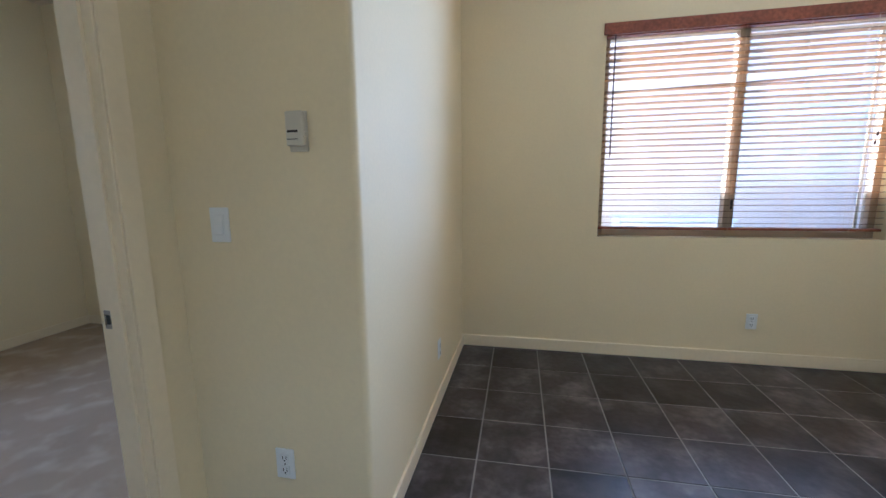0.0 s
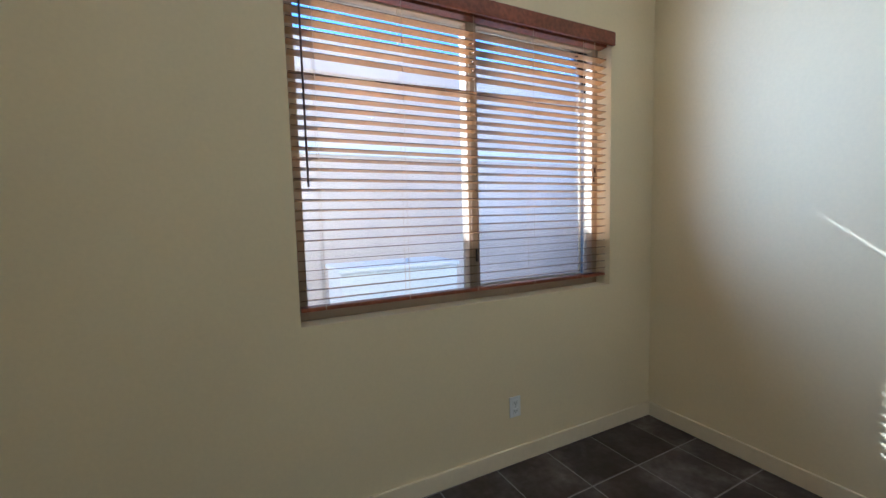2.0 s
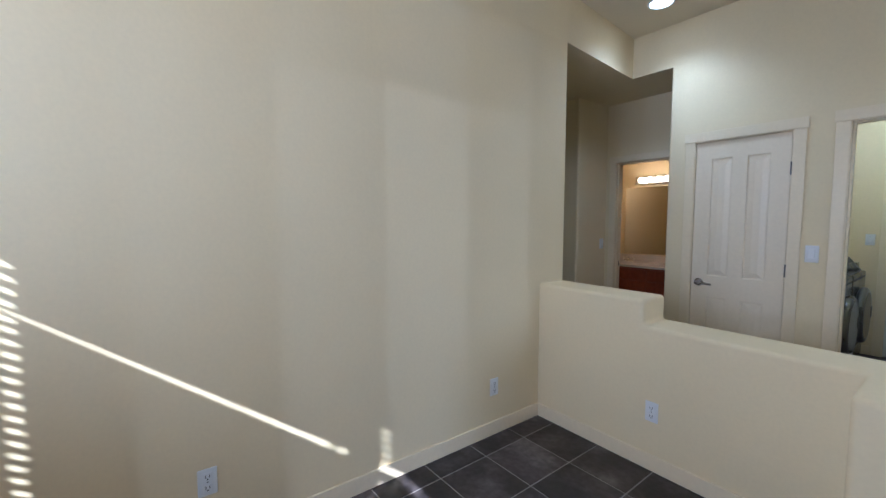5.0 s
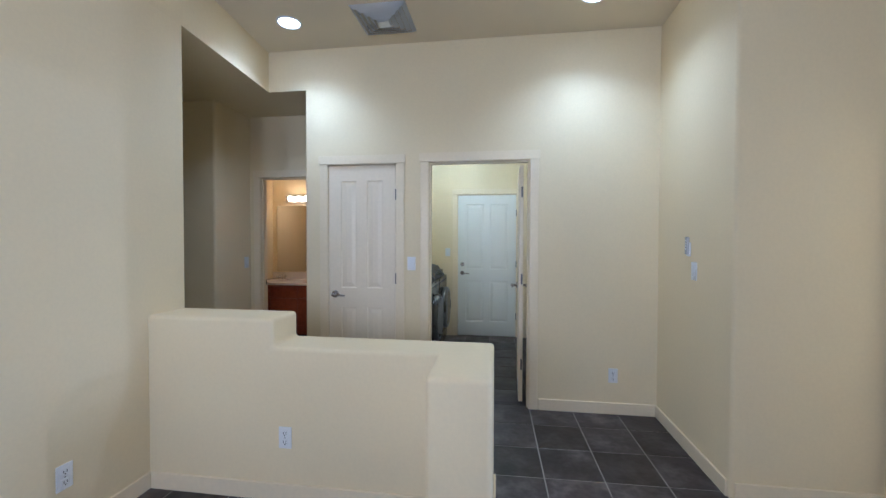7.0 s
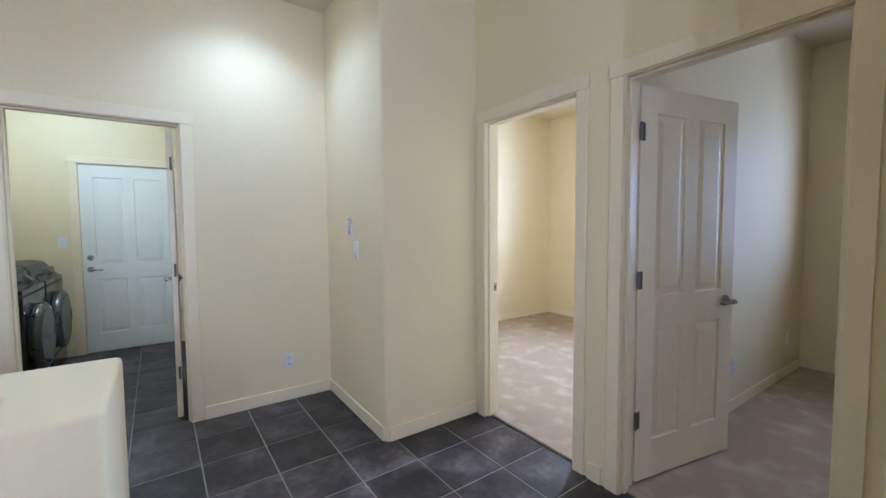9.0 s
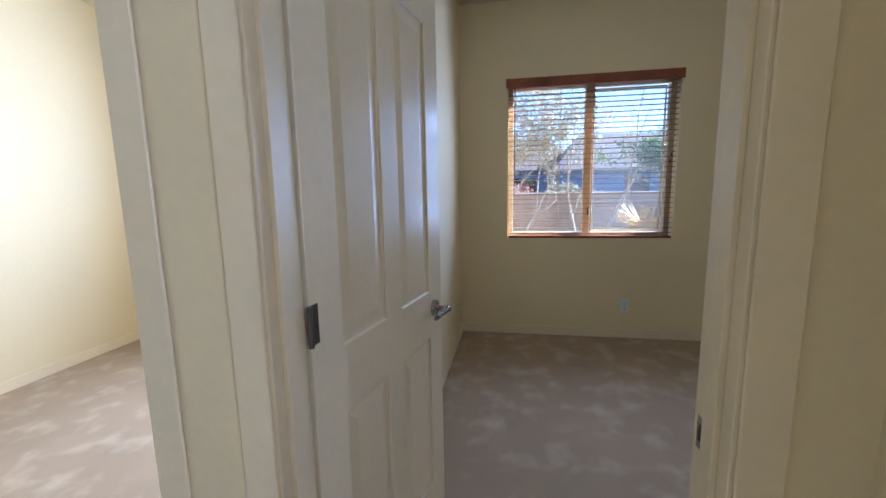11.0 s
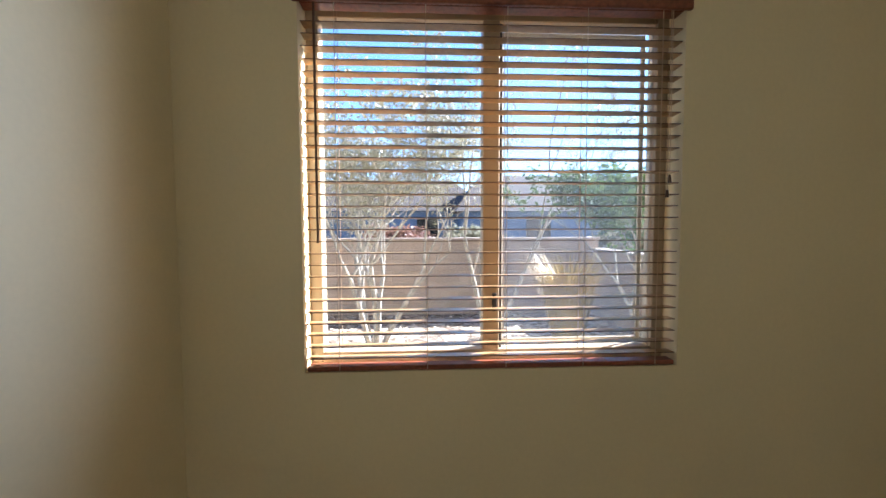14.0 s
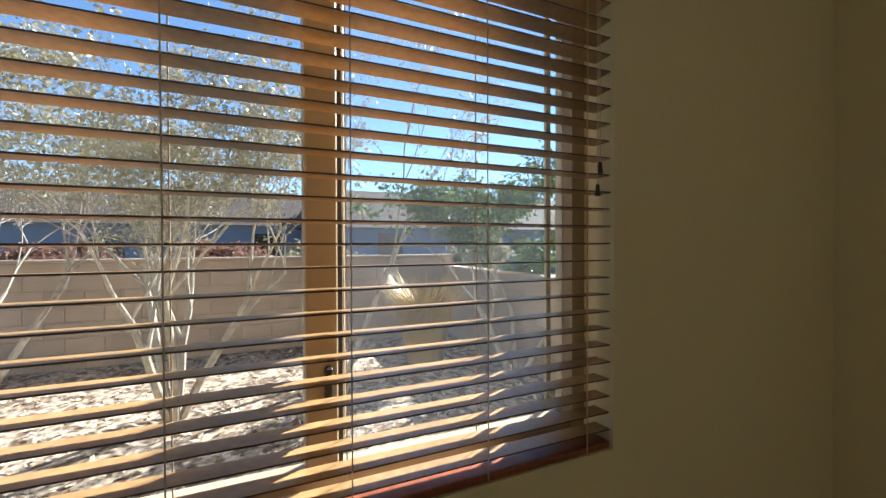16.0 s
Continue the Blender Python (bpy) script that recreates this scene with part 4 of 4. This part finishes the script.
tree("leafy_tree", "green leafy garden tree beside the side wall", pose(-7.0, 4.45, GZ), 5, 3, 0.98, 0.045, 5, GREENLEAF, 6, 0.08, 0.75)

rng = random.Random(4)
gr = thing("ornamental_grass", "clump of straw yellow ornamental grass", "grass clump", pose(-7.95, 3.65, GZ))
for nm, cnt in (("blades", 900), ("dry_blades", 600)):
    verts, faces = [], []
    for _ in range(cnt):
        a, rr, hgt = rng.random() * 6.283, rng.random() * 0.24, rng.uniform(0.6, 1.35)
        out = Vector((math.cos(a), math.sin(a), 0))
        side = Vector((-out.y, out.x, 0)) * 0.008
        p0, p1, p2 = out * rr, out * (rr + 0.14 * hgt) + Vector((0, 0, hgt * 0.65)), out * (rr + 0.42 * hgt) + Vector((0, 0, hgt * rng.uniform(0.7, 1.0)))
        k = len(verts)
        verts += [p0 - side, p0 + side, p1 + side, p1 - side, p2]
        faces += [(k, k + 1, k + 2, k + 3), (k + 3, k + 2, k + 4)]
    o = tagged(new(nm, raw(nm, verts, faces, STRAW)), "arching straw blades", kind="stuff")
    o.parent = gr

verts, faces = [], []
for _ in range(5200):
    c = Vector((rng.uniform(-9.4, -5.4), rng.uniform(-3.5, 4.5), GZ + rng.uniform(0.004, 0.03)))
    u = Vector((rng.gauss(0, 1), rng.gauss(0, 1), rng.gauss(0, 0.35))).normalized() * rng.uniform(0.015, 0.05)
    s = Vector((-u.y, u.x, rng.gauss(0, 0.01))) * rng.uniform(0.3, 0.6)
    k = len(verts)
    verts += [c - u, c + s, c + u, c - s]
    faces.append((k, k + 1, k + 2, k + 3))
tagged(new("leaf_litter", raw("leaf_litter", verts, faces, CHIP)), "dry leaf litter scattered over the mulch", "leaf litter", "", "stuff")


def far_house(label, m, w_, d_, h_, rise, wall_mat):
    t = thing("far_house", label, "house", m)
    part("wall", box(B(), -w_ / 2, -d_ / 2, 0, w_ / 2, d_ / 2, h_), wall_mat, t)
    bm = B()
    o = 0.4
    v_ = [bm.verts.new(c) for c in ((-w_ / 2 - o, -d_ / 2 - o, h_), (w_ / 2 + o, -d_ / 2 - o, h_), (w_ / 2 + o, d_ / 2 + o, h_), (-w_ / 2 - o, d_ / 2 + o, h_),
                                    (-w_ / 2 + 1.5, 0, h_ + rise), (w_ / 2 - 1.5, 0, h_ + rise))]
    for q in ((0, 1, 5, 4), (1, 2, 5), (2, 3, 4, 5), (3, 0, 4), (3, 2, 1, 0)):
        bm.faces.new([v_[i] for i in q])
    part("roof", bm, ROOFING, t, "brown shingle hip roof")
    for k in range(3):
        x = -w_ / 2 + w_ * (k + 0.5) / 3
        wd = part("window", box(B(), x - 0.6, -d_ / 2 - 0.03, 1.0, x + 0.6, -d_ / 2 + 0.02, 2.1), DARKGLASS, t)
        part("window_frame", box(B(), x - 0.66, -d_ / 2 - 0.05, 0.93, x + 0.66, -d_ / 2 - 0.028, 1.0), WHITEPAINT, wd)
    return t


far_house("blue-grey house with a low brown roof", pose(-26, 14.5, GZ, 0, 0, 90), 22, 9, 2.35, 2.3, BLUEWALL)
far_house("blue-grey house with a long low brown roof", pose(-29, -4.5, GZ, 0, 0, 90), 19, 9, 2.5, 2.2, BLUEWALL)
for k, (tx, ty, sd) in enumerate(((-12.2, -5.0, 31), (-12.8, -2.2, 32), (-12.0, 0.6, 33), (-13.2, 3.0, 34), (-12.6, 7.2, 35))):
    tree("back_tree", "brown dry bushy tree beyond the garden wall", pose(tx, ty, GZ, 0, 0, 50 * k), sd, 4, 0.62, 0.05, 4, REDLEAF if k < 3 else DRYLEAF, 9, 0.13, 0.85)

# ---- floor tiles, last ----
P, X0, Y0 = 0.3435, 0.272, 3.343
RECTS = [(-0.001, YS, XE, YN), (XD - 0.055, -0.37, 0.0, 1.71), (0.87, -3.95, 2.76, YS - 0.12), (LD[0], YS - 0.12, LD[1], YS),
         (2.985, -2.05, 3.95, YS), (XE, -1.5, 6.2, -0.02), (BD[0], -2.17, BD[1], -2.05), (2.985, -3.73, 4.7, -2.17),
         (D1[0], YS - 0.05, D1[1], YS)]
fl = thing("floor_tiled", "dark slate-look floor tiles with grey grout", "floor", None, "", "structure")
bm = B()
for x0, y0, x1, y1 in RECTS:
    box(bm, x0, y0, -0.028, x1, y1, -0.0025)
part("grout", bm, GROUT, fl, "recessed grey grout")


def prism(poly):
    """A tile of any straight outline with a small bevel; the outline runs anticlockwise."""
    n, z0, z1, b = len(poly), -0.02, 0.0, 0.002
    cx, cy = sum(p[0] for p in poly) / n, sum(p[1] for p in poly) / n
    inner = []
    for x, y in poly:
        d = math.hypot(cx - x, cy - y)
        inner.append((x + (cx - x) / d * b * 1.4, y + (cy - y) / d * b * 1.4))
    vs = [Vector((x, y, z)) for pts, z in ((poly, z0), (poly, z1 - b), (inner, z1)) for x, y in pts]
    fs = [tuple(range(2 * n, 3 * n))]
    for k in (0, n):
        fs += [(k + i, k + (i + 1) % n, k + n + (i + 1) % n, k + n + i) for i in range(n)]
    return raw("tile", vs, fs, SLATE)


def clip(poly, axis, limit, sign):
    """The part of a polygon on one side of a line along x or y."""
    out = []
    for i, p in enumerate(poly):
        q = poly[(i + 1) % len(poly)]
        a, b = sign * (p[axis] - limit), sign * (q[axis] - limit)
        if a >= 0:
            out.append(p)
        if a * b < 0:
            f = a / (a - b)
            out.append((p[0] + (q[0] - p[0]) * f, p[1] + (q[1] - p[1]) * f))
    return out


G, TURN = 0.0035, radians(0.9)
CT, ST = math.cos(TURN), math.sin(TURN)
laid = lambda u, v: (X0 + u * CT - v * ST, Y0 + u * ST + v * CT)
h = P / 2 - G
FULL = prism([(u * CT - v * ST, u * ST + v * CT) for u, v in ((-h, -h), (h, -h), (h, h), (-h, h))])
for i in range(-5, 19):
    for j in range(-23, 3):
        c0 = laid((i + 0.5) * P, (j + 0.5) * P)
        quad = [laid((i + 0.5) * P + u, (j + 0.5) * P + v) for u, v in ((-h, -h), (h, -h), (h, h), (-h, h))]
        if any(all(a <= x <= c and b <= y <= d for x, y in quad) for a, b, c, d in RECTS):
            o = new("tile", FULL)
            o.location, o.parent = (*c0, random.uniform(-0.0006, 0.0006)), fl
            continue
        for a, b, c, d in RECTS:
            poly = quad
            for axis, limit, sign in ((0, a, 1), (0, c, -1), (1, b, 1), (1, d, -1)):
                poly = clip(poly, axis, limit, sign)
            if len(poly) > 2:
                area = sum(poly[k][0] * poly[(k + 1) % len(poly)][1] - poly[(k + 1) % len(poly)][0] * poly[k][1] for k in range(len(poly))) / 2
                if area > 0.0008:
                    o = new("tile", prism([(x - c0[0], y - c0[1]) for x, y in poly]))
                    o.location, o.parent = (*c0, 0), fl
